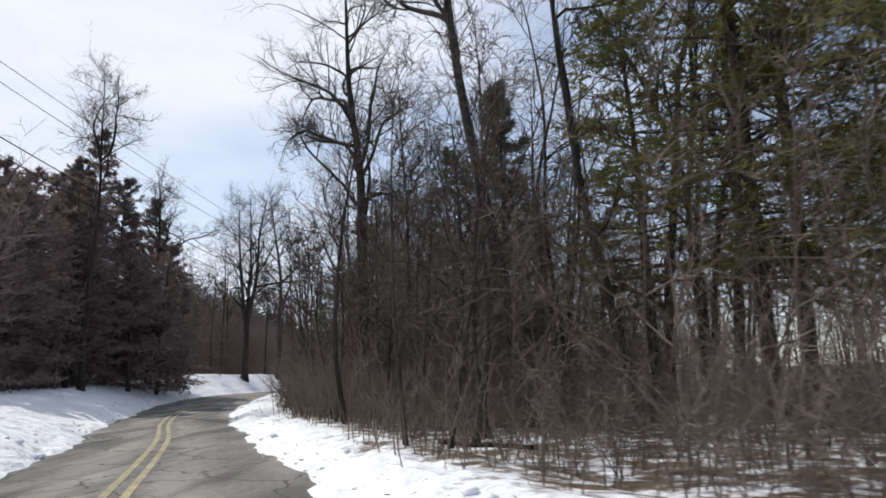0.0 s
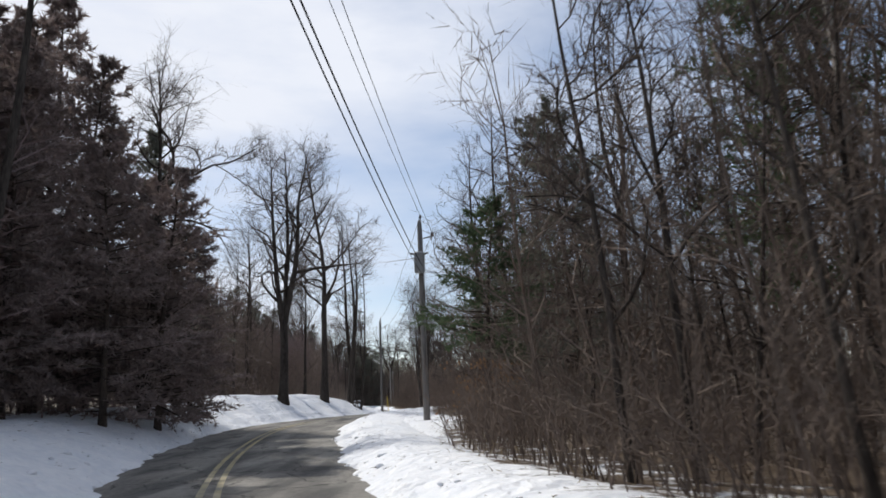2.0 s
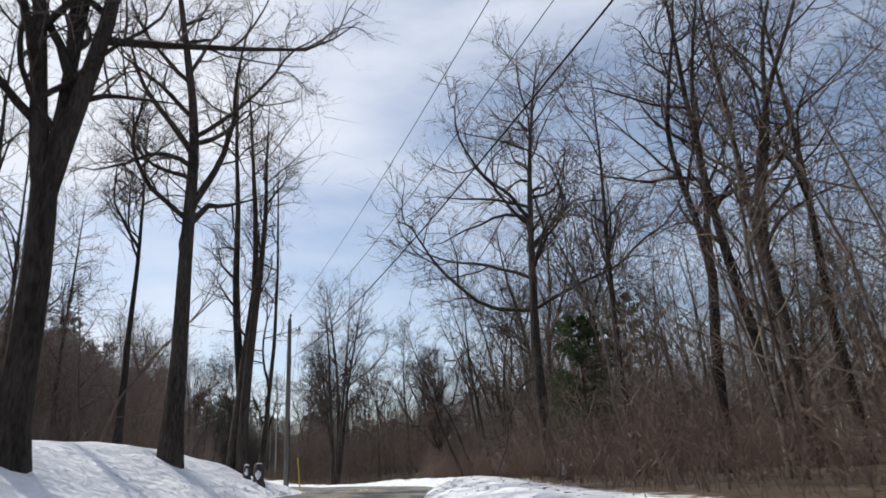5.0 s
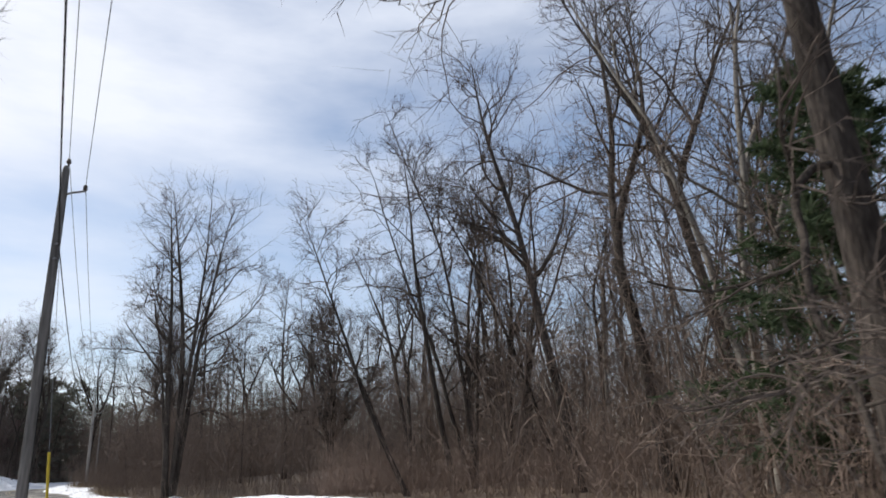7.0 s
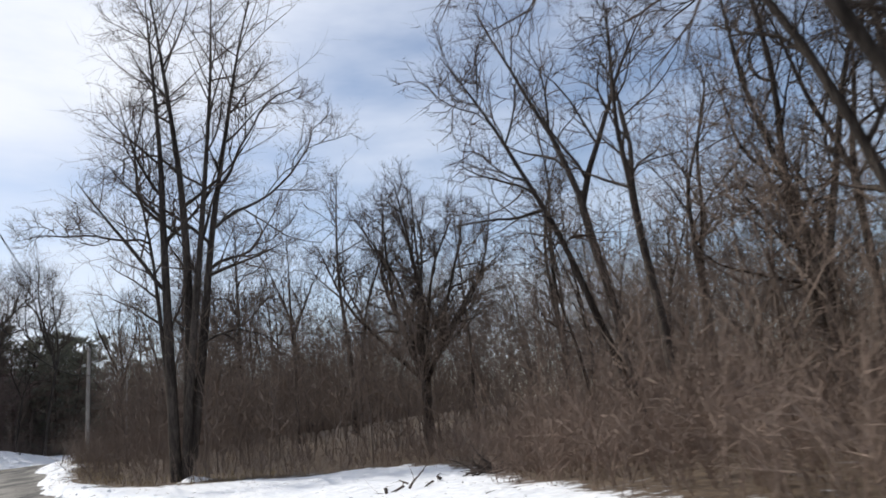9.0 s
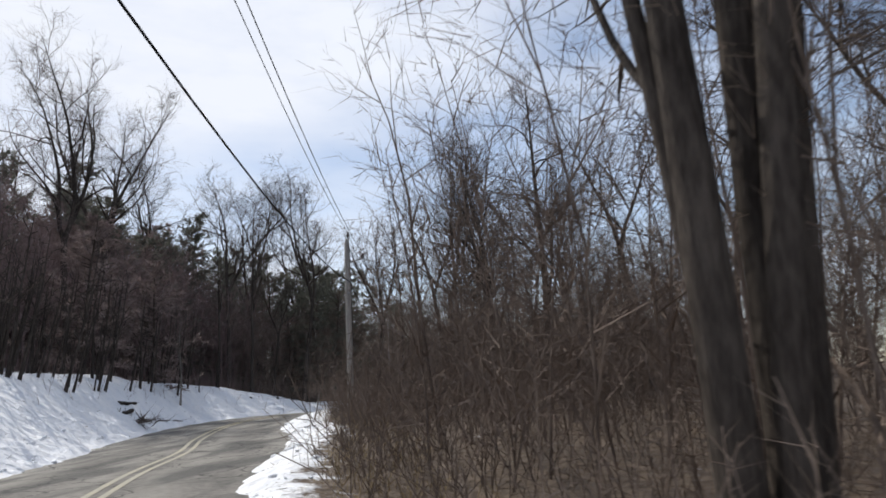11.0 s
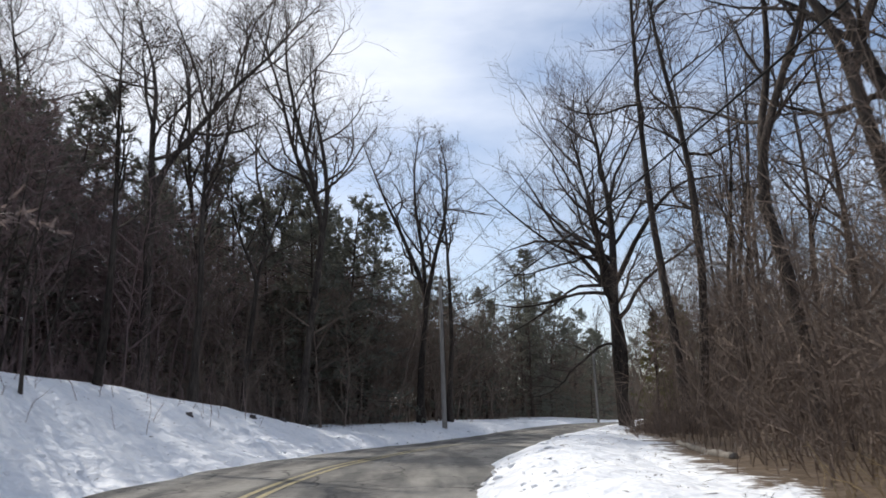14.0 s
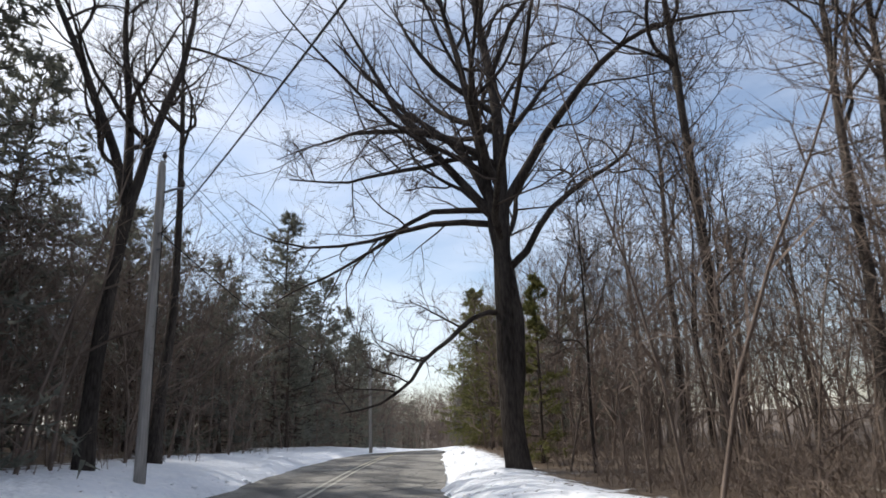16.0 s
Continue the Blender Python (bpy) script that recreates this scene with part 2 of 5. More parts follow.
g_mr.inputs["From Min"].default_value, g_mr.inputs["From Max"].default_value = 0.86, 0.96
gl.new(g_add.outputs[0], g_mr.inputs["Value"])
g_lit, g_t = gn.new("ShaderNodeMix"), gn.new("ShaderNodeTexNoise")
g_lit.data_type = "RGBA"
g_t.inputs["Scale"].default_value, g_t.inputs["Detail"].default_value = 14, 4
gl.new(g_geo.outputs["Position"], g_t.inputs["Vector"])
gl.new(g_t.outputs["Fac"], g_lit.inputs["Factor"])
g_lit.inputs["A"].default_value, g_lit.inputs["B"].default_value = (0.05, 0.038, 0.028, 1), (0.18, 0.13, 0.088, 1)
g_mix = gn.new("ShaderNodeMix")
g_mix.data_type = "RGBA"
gl.new(g_mr.outputs["Result"], g_mix.inputs["Factor"])
gl.new(g_b.inputs["Base Color"].links[0].from_socket, g_mix.inputs["A"])
gl.new(g_lit.outputs["Result"], g_mix.inputs["B"])
# road grit on the banks
g_sp, g_spr, g_spm, g_spa = gn.new("ShaderNodeTexNoise"), gn.new("ShaderNodeMapRange"), gn.new("ShaderNodeMix"), gn.new("ShaderNodeAttribute")
g_spa.attribute_name = "grit"
g_sp.inputs["Scale"].default_value, g_sp.inputs["Detail"].default_value, g_sp.inputs["Roughness"].default_value = 5.0, 8, 0.8
gl.new(g_geo.outputs["Position"], g_sp.inputs["Vector"])
g_sum = gn.new("ShaderNodeMath")
g_sum.operation = "ADD"
gl.new(g_sp.outputs["Fac"], g_sum.inputs[0])
gl.new(g_spa.outputs["Fac"], g_sum.inputs[1])
g_spr.inputs["From Min"].default_value, g_spr.inputs["From Max"].default_value = 0.66, 0.86
g_spr.inputs["To Max"].default_value = 0.8
gl.new(g_sum.outputs[0], g_spr.inputs["Value"])
g_spm.data_type = "RGBA"
g_spm.inputs["B"].default_value = (0.22, 0.20, 0.175, 1)
gl.new(g_spr.outputs["Result"], g_spm.inputs["Factor"])
gl.new(g_mix.outputs["Result"], g_spm.inputs["A"])
gl.new(g_spm.outputs["Result"], g_b.inputs["Base Color"])

# ---- mesh helpers ----


def raw_mesh(name, verts, quads=(), tris=(), mat=None, smooth=False):
    """A mesh from numpy arrays."""
    me = bpy.data.meshes.new(name)
    quads, tris = np.asarray(quads, dtype=np.int32).reshape(-1, 4), np.asarray(tris, dtype=np.int32).reshape(-1, 3)
    nq, nt = len(quads), len(tris)
    me.vertices.add(len(verts))
    me.vertices.foreach_set("co", np.asarray(verts, dtype=np.float32).ravel())
    me.loops.add(nq * 4 + nt * 3)
    me.loops.foreach_set("vertex_index", np.concatenate([quads.ravel(), tris.ravel()]))
    me.polygons.add(nq + nt)
    me.polygons.foreach_set("loop_start", np.concatenate([np.arange(nq) * 4, nq * 4 + np.arange(nt) * 3]).astype(np.int32))
    me.polygons.foreach_set("use_smooth", np.full(nq + nt, smooth))
    me.update(calc_edges=True)
    if mat:
        me.materials.append(mat)
    return me


def part(name, me, parent, label=""):
    ob = new(name, me)
    ob.parent = parent
    if label:
        tagged(ob, label)
    return ob


def bm_mesh(name, bm, mat, smooth=True):
    me = bpy.data.meshes.new(name)
    for f in bm.faces:
        f.smooth = smooth
    bm.to_mesh(me)
    bm.free()
    me.materials.append(mat)
    return me


def unit(v):
    return v / np.maximum(np.linalg.norm(v, axis=-1, keepdims=True), 1e-9)


class Shape:
    """Collects tubes and cones into one mesh."""

    def __init__(self):
        self.v, self.q, self.t, self.n = [], [], [], 0

    def tubes(self, pts, rad, sides):
        """pts (N, k, 3), rad (N, k)."""
        N, k, _ = pts.shape
        tang = unit(np.gradient(pts, axis=1))
        ref = np.where(np.abs(tang[:, :1, 2:3]) > 0.8, np.array([1.0, 0, 0]), np.array([0, 0, 1.0]))
        a = unit(np.cross(tang, np.broadcast_to(ref, tang.shape)))
        b = np.cross(tang, a)
        ang = np.arange(sides) * 2 * np.pi / sides
        ring = (a[:, :, None] * np.cos(ang)[:, None] + b[:, :, None] * np.sin(ang)[:, None]) * rad[:, :, None, None]
        v = (pts[:, :, None] + ring).reshape(-1, 3)
        i, j, s = np.meshgrid(np.arange(N), np.arange(k - 1), np.arange(sides), indexing="ij")
        base, s2 = self.n + i * k * sides + j * sides, (s + 1) % sides
        self.q.append(np.stack([base + s, base + s2, base + sides + s2, base + sides + s], -1).reshape(-1, 4))
        self.v.append(v)
        self.n += len(v)

    def cones(self, p, d, length, rad):
        """Tapered three-sided twigs."""
        N = len(p)
        if not N:
            return
        d = unit(d)
        ref = np.where(np.abs(d[:, 2:3]) > 0.8, np.array([1.0, 0, 0]), np.array([0, 0, 1.0]))
        a = unit(np.cross(d, ref))
        b = np.cross(d, a)
        ang = np.arange(3) * 2 * np.pi / 3
        ring = p[:, None] + (a[:, None] * np.cos(ang)[:, None] + b[:, None] * np.sin(ang)[:, None]) * rad[:, None, None]
        v = np.concatenate([ring, (p + d * length[:, None])[:, None]], 1).reshape(-1, 3)
        o = self.n + np.arange(N)[:, None, None] * 4
        self.t.append((o + np.array([[0, 1, 3], [1, 2, 3], [2, 0, 3]])).reshape(-1, 3))
        self.v.append(v)
        self.n += len(v)

    def blades(self, p, d, side, length, width):
        """Flat leaf or needle sprays: one slim triangle each."""
        N = len(p)
        v = np.stack([p - side * width[:, None], p + side * width[:, None], p + d * length[:, None]], 1).reshape(-1, 3)
        self.t.append(self.n + np.arange(N * 3).reshape(-1, 3))
        self.v.append(v)
        self.n += len(v)

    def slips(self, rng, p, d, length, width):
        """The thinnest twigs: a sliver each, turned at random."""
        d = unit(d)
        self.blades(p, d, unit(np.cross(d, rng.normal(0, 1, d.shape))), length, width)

    def kinks(self, rng, p, d, length, width, bend=0.35, lift=0.0):
        """Thin twigs with one bend: a slim base and a slim tip that turns off it. Returns the bend and the way of the tip."""
        N = len(p)
        d = unit(d)
        mid = p + d * (length * rng.uniform(0.4, 0.6, N))[:, None]
        d2 = unit(d + rng.normal(0, bend, d.shape) + np.array([0, 0, lift]))
        side = unit(np.cross(d, rng.normal(0, 1, d.shape))) * width[:, None]
        tip = mid + d2 * (length * 0.55)[:, None]
        self.v.append(np.stack([p - side * 1.2, p + side * 1.2, mid - side * 0.75, mid + side * 0.75, tip], 1).reshape(-1, 3))
        o = self.n + np.arange(N)[:, None, None] * 5
        self.t.append((o + np.array([[0, 1, 3], [0, 3, 2], [2, 3, 4]])).reshape(-1, 3))
        self.n += N * 5
        return mid, tip

    def mesh(self, name, mat, smooth=True):
        q = np.concatenate(self.q) if self.q else ()
        t = np.concatenate(self.t) if self.t else ()
        return raw_mesh(name, np.concatenate(self.v), q, t, mat, smooth)


def grow(rng, p, d, length, r0, r1, seg, wiggle, lift):
    """Polylines of N branches that wander and turn upwards."""
    d, pts, bend = unit(d), [p], rng.normal(0, wiggle * 0.5, d.shape)
    for k in range(seg):
        bend = 0.4 * bend + rng.normal(0, wiggle * 0.95, d.shape)
        d = unit(d + bend + np.array([0, 0, lift]))
        p = p + d * (length / seg)[:, None]
        pts.append(p)
    f = np.linspace(0, 1, seg + 1)[None]
    return np.stack(pts, 1), r0[:, None] * (1 - f) ** 0.9 + r1[:, None] * (1 - (1 - f) ** 0.9)


def sprout(rng, pts, rad, m, lo, hi, ang_lo, ang_hi, out=0.0):
    """m starting points on each polyline: place, direction, radius there and how far along."""
    N, k, _ = pts.shape
    f = (lo + (hi - lo) * (np.arange(m)[None] + rng.random((N, m))) / m)
    x = np.clip(f * (k - 1), 0, k - 1.001)
    i = x.astype(int)
    w, rows = (x - i)[..., None], np.arange(N)[:, None]
    p = pts[rows, i] * (1 - w) + pts[rows, i + 1] * w
    r = rad[rows, i] * (1 - w[..., 0]) + rad[rows, i + 1] * w[..., 0]
    t = unit(pts[rows, i + 1] - pts[rows, i])
    s = unit(np.cross(t, rng.normal(0, 1, t.shape)))
    a = np.radians(rng.uniform(ang_lo, ang_hi, (N, m)))[..., None]
    d = t * np.cos(a) + s * np.sin(a) + np.array([0, 0, out])
    return p.reshape(-1, 3), unit(d).reshape(-1, 3), r.ravel(), f.ravel()


def bare_tree_meshes(seed, height, radius, stems=1, fork=0.45, spread=0.25, lean=(0, 0), crown=0.3, limbs=9, reach=0.3,
                     fine=0.88, big=(), upright=0.05, dead=False, twig_mat=None, bark_mat=None, ways=(), crook=1.0):
    """Trunk with limbs, and the crown of branches and twigs, of a leafless tree that stands at the origin.
    big: limbs of their own, each (height, heading in degrees left of +y, length, degrees above the level, radius, stem it grows from).
    ways: the stems' own headings, leans, lengths and radii as (heading, lean, share of the height, share of the radius)."""
    rng = np.random.default_rng(seed)
    wood, twigs = Shape(), Shape()
    lean3 = np.array([lean[0], lean[1], 0.0]) / height
    fz = height * fork
    if stems == 1:
        d = np.array([[0, 0, 1.0]]) + lean3
        pts, rad = grow(rng, np.zeros((1, 3)) - [0, 0, 0.3], d, np.array([height + 0.3]), np.array([radius]), np.array([radius * 0.08]), 14, 0.026 * crook, 0.0)
        drift = pts[0, -1, :2] - np.array(lean, float)
        pts[0, :, :2] -= np.linspace(0, 0.85, 15)[:, None] * drift
        fl = 1 + 0.55 * np.exp(-np.arange(15) * 1.3)
        rad = rad * fl[None]
        wood.tubes(pts, rad, 9)
        mains, mrad = pts, rad
    else:
        stems = len(ways) or stems
        if fork > 0.02:
            d = np.array([[0, 0, 1.0]]) + lean3
            pts, rad = grow(rng, np.zeros((1, 3)) - [0, 0, 0.3], d, np.array([fz + 0.3]), np.array([radius]), np.array([radius * 0.82]), 6, 0.03, 0.0)
            rad[:, 0] *= 1.5
            rad[:, 1] *= 1.12
            wood.tubes(pts, rad, 10)
            start = np.repeat(pts[:, -1] - (pts[:, -1] - pts[:, -2]) * 0.35, stems, 0)
        else:
            a0 = np.arange(stems) * 2 * np.pi / stems + rng.random() * 6
            start = np.stack([np.cos(a0), np.sin(a0), 0 * a0 - 0.3 / (radius * 1.3)], 1) * radius * 1.3
            fz = 0
        a = np.arange(stems) * 2 * np.pi / stems + rng.uniform(-0.5, 0.5, stems) + seed
        d = np.stack([np.cos(a) * spread, np.sin(a) * spread, np.ones(stems)], 1) + lean3
        ln = (height - fz) * rng.uniform(0.82, 1.05, stems)
        sr = np.full(stems, radius * (0.72 if fork > 0.02 else 1))
        if ways:
            wa = np.array(ways, float)
            ha = np.radians(wa[:, 0])
            d = np.stack([-np.sin(ha) * wa[:, 1], np.cos(ha) * wa[:, 1], np.ones(stems)], 1) + lean3
            ln, sr = (height - fz) * wa[:, 2], radius * wa[:, 3]
            if fork <= 0.02:
                start = np.stack([-np.sin(ha) * radius * 0.8, np.cos(ha) * radius * 0.8, 0 * ha - 0.3], 1)
        mains, mrad = grow(rng, start, d, ln, sr, np.full(stems, radius * 0.07), 12, 0.075 * crook, 0.03)
        wood.tubes(mains, mrad, 8)
    lo = max(0.08, (crown * height - fz) / max(height - fz, 0.1)) if stems > 1 else crown
    p, d, r, f = sprout(rng, mains, mrad, max(2, round(limbs / stems)), lo, 0.97, 35, 74, 0.08)
    ln = height * reach * (1.12 - 0.75 * (f - lo) / (1 - lo)) * rng.uniform(0.6, 1.2, len(p))
    l1, r1 = grow(rng, p, d, ln, np.minimum(r * 0.66, 0.020 * ln + 0.016), np.full(len(p), 0.012), 8 if fine > 0.8 else 5, 0.19 * crook, upright)
    wood.tubes(l1, r1, 4 if fine > 0.8 else 3)
    groups = [(l1, r1)]
    if big:
        bp, bd, bl, br = [], [], [], []
        for z, az, length, elev, rr, *stem in big:
            q = mains[stem[0] if stem else 0] if stems == 1 or z > fz else pts[0]
            k = int(np.argmin(np.abs(q[:, 2] - z)))
            bp.append(q[k])
            bd.append((-math.sin(radians(az)) * math.cos(radians(elev)), math.cos(radians(az)) * math.cos(radians(elev)), math.sin(radians(elev))))
            bl.append(length)
            br.append(rr)
        l0, r0 = grow(rng, np.array(bp), np.array(bd), np.array(bl, float), np.array(br, float), np.full(len(bp), 0.02), 11, 0.165, 0.03)
        wood.tubes(l0, r0, 6)
        p, d, r, f = sprout(rng, l0, r0, 6, 0.22, 0.98, 30, 70, 0.1)
        ln = np.repeat(np.array(bl), 6) * (0.55 - 0.3 * f) * rng.uniform(0.6, 1.1, len(p))
        lb, rb = grow(rng, p, d, ln, np.minimum(r * 0.6, 0.04), np.full(len(p), 0.012), 7, 0.19, 0.06)
        wood.tubes(lb, rb, 4)
        groups.append((lb, rb))
    if not dead:
        tops = (mains[:, -5:], mrad[:, -5:])
        for gi, (ps, rs) in enumerate(groups + [tops]):
            n2 = max(3, round((6 if gi < 2 else 8) * fine * (1.2 if fine > 0.8 else 1)))
            p, d, r, f = sprout(rng, ps, rs, n2, 0.12, 1.0, 26, 66, 0.06)
            base_len = np.linalg.norm(ps[:, -1] - ps[:, 0], axis=1).repeat(n2)
            ln = np.clip(base_len * (0.66 - 0.34 * f), 0.5, 3.2) * rng.uniform(0.65, 1.3, len(p))
            l2, r2 = grow(rng, p, d, ln, np.clip(r * 0.65, 0.015, 0.042), np.full(len(p), 0.008), 5 if fine > 0.8 else 4, 0.19 * crook, 0.05)
            twigs.tubes(l2, r2, 3)
            n3 = max(3, round(4.4 * fine))
            p, d, r, f = sprout(rng, l2, r2, n3, 0.10, 1.0, 26, 64, 0.05)
            ln3 = np.clip(ln.repeat(n3) * (0.72 - 0.25 * f), 0.4, 1.9) * rng.uniform(0.6, 1.3, len(p))
            mid, tip = twigs.kinks(rng, p, d, ln3 * 1.15, np.clip(r * 0.5, 0.008, 0.013), 0.3, 0.06)
            l3, r3 = np.stack([p, mid, tip], 1), np.full((len(p), 3), 0.010)
            n4 = max(4, round(6.8 * fine))
            p, d, r, f = sprout(rng, l3, r3, n4, 0.10, 1.0, 24, 62, 0.05)
            ln4 = np.clip(ln3.repeat(n4) * 0.66, 0.3, 1.1) * rng.uniform(0.6, 1.4, len(p))
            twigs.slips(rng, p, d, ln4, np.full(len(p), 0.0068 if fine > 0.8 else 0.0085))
    else:
        p, d, r, f = sprout(rng, l1, r1, 2, 0.3, 1.0, 30, 70)
        twigs.cones(p, d, rng.uniform(0.3, 0.9, len(p)), np.clip(r * 0.6, 0.006, 0.02))
    return wood.mesh("trunk", bark_mat or bark), twigs.mesh("crown", twig_mat or bark_twig)


def stand(name, meshes, parts, m, label, category, group=""):
    """A thing: an Empty at its base with the meshes as its parts."""
    root = new(name)
    root.empty_display_size = 0.2
    root.matrix_world = m
    for nm, me in zip(parts, meshes):
        part(nm, me, root)
    return tagged(root, label, category, group)


def conifer_meshes(seed, height, radius, width, base=0.12, droop=-0.05, density=1.0, mat=None, top=0.05, spray=0.40, wide=0.095, per=11, full=0.75):
    """A pine or hemlock: tapering trunk, whorls of boughs, and sprays of needles."""
    rng = np.random.default_rng(seed)
    wood, green = Shape(), Shape()
    pts, rad = grow(rng, np.array([[0, 0, -0.3]]), np.array([[0, 0, 1.0]]), np.array([height + 0.3]), np.array([radius]), np.array([0.012]), 12, 0.015, 0.0)
    rad[:, 0] *= 1.4
    wood.tubes(pts, rad, 7)
    n = int(height * 7.5 * density)
    f = base + (1 - base) * (np.arange(n) + rng.random(n) * 0.8) / n
    f = np.minimum(f, 0.985)
    x = f * 12
    i = np.minimum(x.astype(int), 11)
    w = (x - i)[:, None]
    p = pts[0, i] * (1 - w) + pts[0, i + 1] * w
    az = rng.random(n) * 2 * np.pi
    g = (f - base) / (1 - base)
    prof = np.minimum(1.0, (g + 0.18) * 3.2) * (1 - g) ** full + top
    ln = width * prof * rng.uniform(0.55, 1.2, n)
    d = np.stack([np.cos(az), np.sin(az), droop + 0.75 * g ** 1.5 + rng.normal(0, 0.12, n)], 1)
    br, brr = grow(rng, p, d, ln, 0.012 + 0.012 * ln, np.full(n, 0.006), 2, 0.08, 0.02)
    wood.cones(br[:, 0], br[:, -1] - br[:, 0], ln * 0.95, brr[:, 0])
    m = max(5, int(8 * density))
    p, d, r, f2 = sprout(rng, br, brr, m, 0.22, 1.0, 25, 75, 0.0)
    d[:, 2] *= 0.45
    lt = np.clip(ln.repeat(m) * (0.42 - 0.2 * f2), 0.12, 0.9) * rng.uniform(0.6, 1.3, len(p))
    d = unit(d)
    k = per
    q = p.repeat(k, 0) + d.repeat(k, 0) * (lt.repeat(k) * rng.random(len(p) * k))[:, None]
    dd = unit(d.repeat(k, 0) * 0.7 + rng.normal(0, 0.55, (len(q), 3)) + np.array([0, 0, 0.12]))
    sd = unit(np.cross(dd, rng.normal(0, 1, dd.shape)))
    green.blades(q, dd, sd, spray * rng.uniform(0.5, 1.2, len(q)), spray * wide * rng.uniform(0.6, 1.5, len(q)))
    return wood.mesh("trunk", bark_pine), green.mesh("crown", mat or needles_dark, False)

# ---- road, banks and ground ----
# middle of the road (the double yellow line), from before the start to the far end
LINE = [(9.28, -31.90), (2.88, -13.91), (-2.62, 4.12), (-6.41, 15.60), (-9.65, 23.85), (-12.47, 32.36), (-14.52, 40.95), (-15.90, 50.00), (-16.30,
        58.00), (-15.90, 65.00), (-14.90, 71.00), (-13.90, 76.00), (-12.90, 81.00), (-12.30, 86.00), (-12.20, 91.00), (-12.60, 96.00), (-13.50, 102.00),
        (-14.60, 108.00), (-16.51, 114.94), (-18.57, 121.39), (-20.54, 127.90), (-21.68, 132.98), (-23.26, 137.98), (-24.79, 143.98), (-25.85, 149.98),
        (-26.14, 155.01), (-25.49, 160.06), (-24.19, 165.08), (-22.58, 170.26), (-20.71, 175.98), (-18.51, 181.74), (-9.75, 200.00), (-1.20, 217.00), (12.50,
        244.50), (30.40, 284.80), (38.50, 313.00), (35.00, 346.00)]


def spline(points, per):
    """A smooth line through points, per steps a span."""
    P = np.array([points[0], *points, points[-1]], float)
    out = []
    for k in range(len(points) - 1):
        a, b, c, d = P[k:k + 4]
        for u in np.arange(per) / per:
            out.append(0.5 * (2 * b + (c - a) * u + (2 * a - 5 * b + 4 * c - d) * u * u + (3 * b - a - 3 * c + d) * u ** 3))
    return np.array(out + [P[-2]])


MID = spline(LINE, 12)
MID_T = unit(np.gradient(MID, axis=0))
MID_N = np.stack([MID_T[:, 1], -MID_T[:, 0]], 1)        # to the right of the way


def beside(x, y):
    """Signed distance right of the road's middle line, and the y of the nearest point on it."""
    q = np.stack([np.ravel(x), np.ravel(y)], 1)
    s, yy = np.empty(len(q)), np.empty(len(q))
    for k in range(0, len(q), 4000):
        d = q[k:k + 4000, None] - MID[None]
        i = (d ** 2).sum(-1).argmin(1)
        e = d[np.arange(len(i)), i]
        side = (e * MID_N[i]).sum(1)
        s[k:k + 4000] = np.sign(side) * np.hypot(e[:, 0], e[:, 1])
        yy[k:k + 4000] = MID[i, 1]
    return s, yy


def step(a, b, x):
    u = np.clip((x - a) / (b - a), 0, 1)
    return u * u * (3 - 2 * u)


def rise(y, table):
    return np.interp(y, [r[0] for r in table], [r[1] for r in table])


EDGE_L = [(-40, 2.0), (5, 1.8), (32, 1.8), (42, 2.3), (52, 2.7), (120, 2.7), (140, 2.8), (150, 2.9), (158, 3.05), (166, 3.05), (178, 2.7), (320, 2.7)]
EDGE_R = [(-40, 2.5), (9, 2.3), (12, 1.92), (19, 1.9), (22, 1.98), (26, 2.14), (31, 2.38), (45, 2.66), (100, 2.9), (112, 2.2), (119, 1.6), (122, 1.65), (127, 2.1), (132, 2.6), (138, 2.85), (143, 2.45), (147, 2.7), (152, 3.1), (158, 3.2), (166, 3.5), (178, 3.5), (189, 3.3), (200, 3.1), (320, 3.0)]
HILL_L = [(-40, 0.6), (25, 0.65), (40, 0.9), (55, 1.05), (66, 1.5), (75, 1.6), (88, 0.9), (105, 0.7), (125, 1.5), (138, 2.2), (150, 2.5), (156, 2.2), (162, 1.95), (167, 1.25), (173, 0.5), (200, 0.3), (340, 0.3)]
BACK_L = [(-40, 0.6), (60, 1.2), (105, 1.2), (130, 3.2), (150, 6.0), (178, 6.0), (205, 2.5), (240, 1.0), (340, 0.5)]
SNOW_R = [(-40, 7), (2, 5.6), (5, 4.1), (8, 3.4), (10, 3.2), (13, 3.4), (15.5, 3.2), (18, 3.2), (20, 3.35), (23, 3.65), (27.4, 4.0), (33, 4.7), (38, 5.7), (43, 7.0), (50, 8.4), (58, 7.4), (66, 6.2), (73, 5.8), (84, 6.0), (95, 6.0), (100, 6.2), (103, 7.2), (105, 7.6), (106, 8.4), (108, 9.8), (110, 10.8), (112, 11.3), (114, 11.2), (115, 9.0), (117, 6.0), (119, 4.0), (122, 2.7),
          (128, 3.5), (136, 4.15), (142, 4.4), (147, 5.4), (151, 6.3), (156, 7.0), (163, 7.1), (171, 6.6), (178, 6.2), (184, 6.1), (200, 4.9), (340, 4.4)]
SNOW_L = [(-40, 7.0), (50, 6.8), (80, 6.5), (100, 7.5), (120, 13), (150, 13), (165, 10), (180, 7), (340, 6)]
rng = np.random.default_rng(11)
WAVE = [(rng.uniform(0.15, 0.5), rng.random() * 6.3, rng.random() * 6.3, 1.0) for _ in range(7)] + \
       [(rng.uniform(0.8, 2.4), rng.random() * 6.3, rng.random() * 6.3, 0.28) for _ in range(14)]


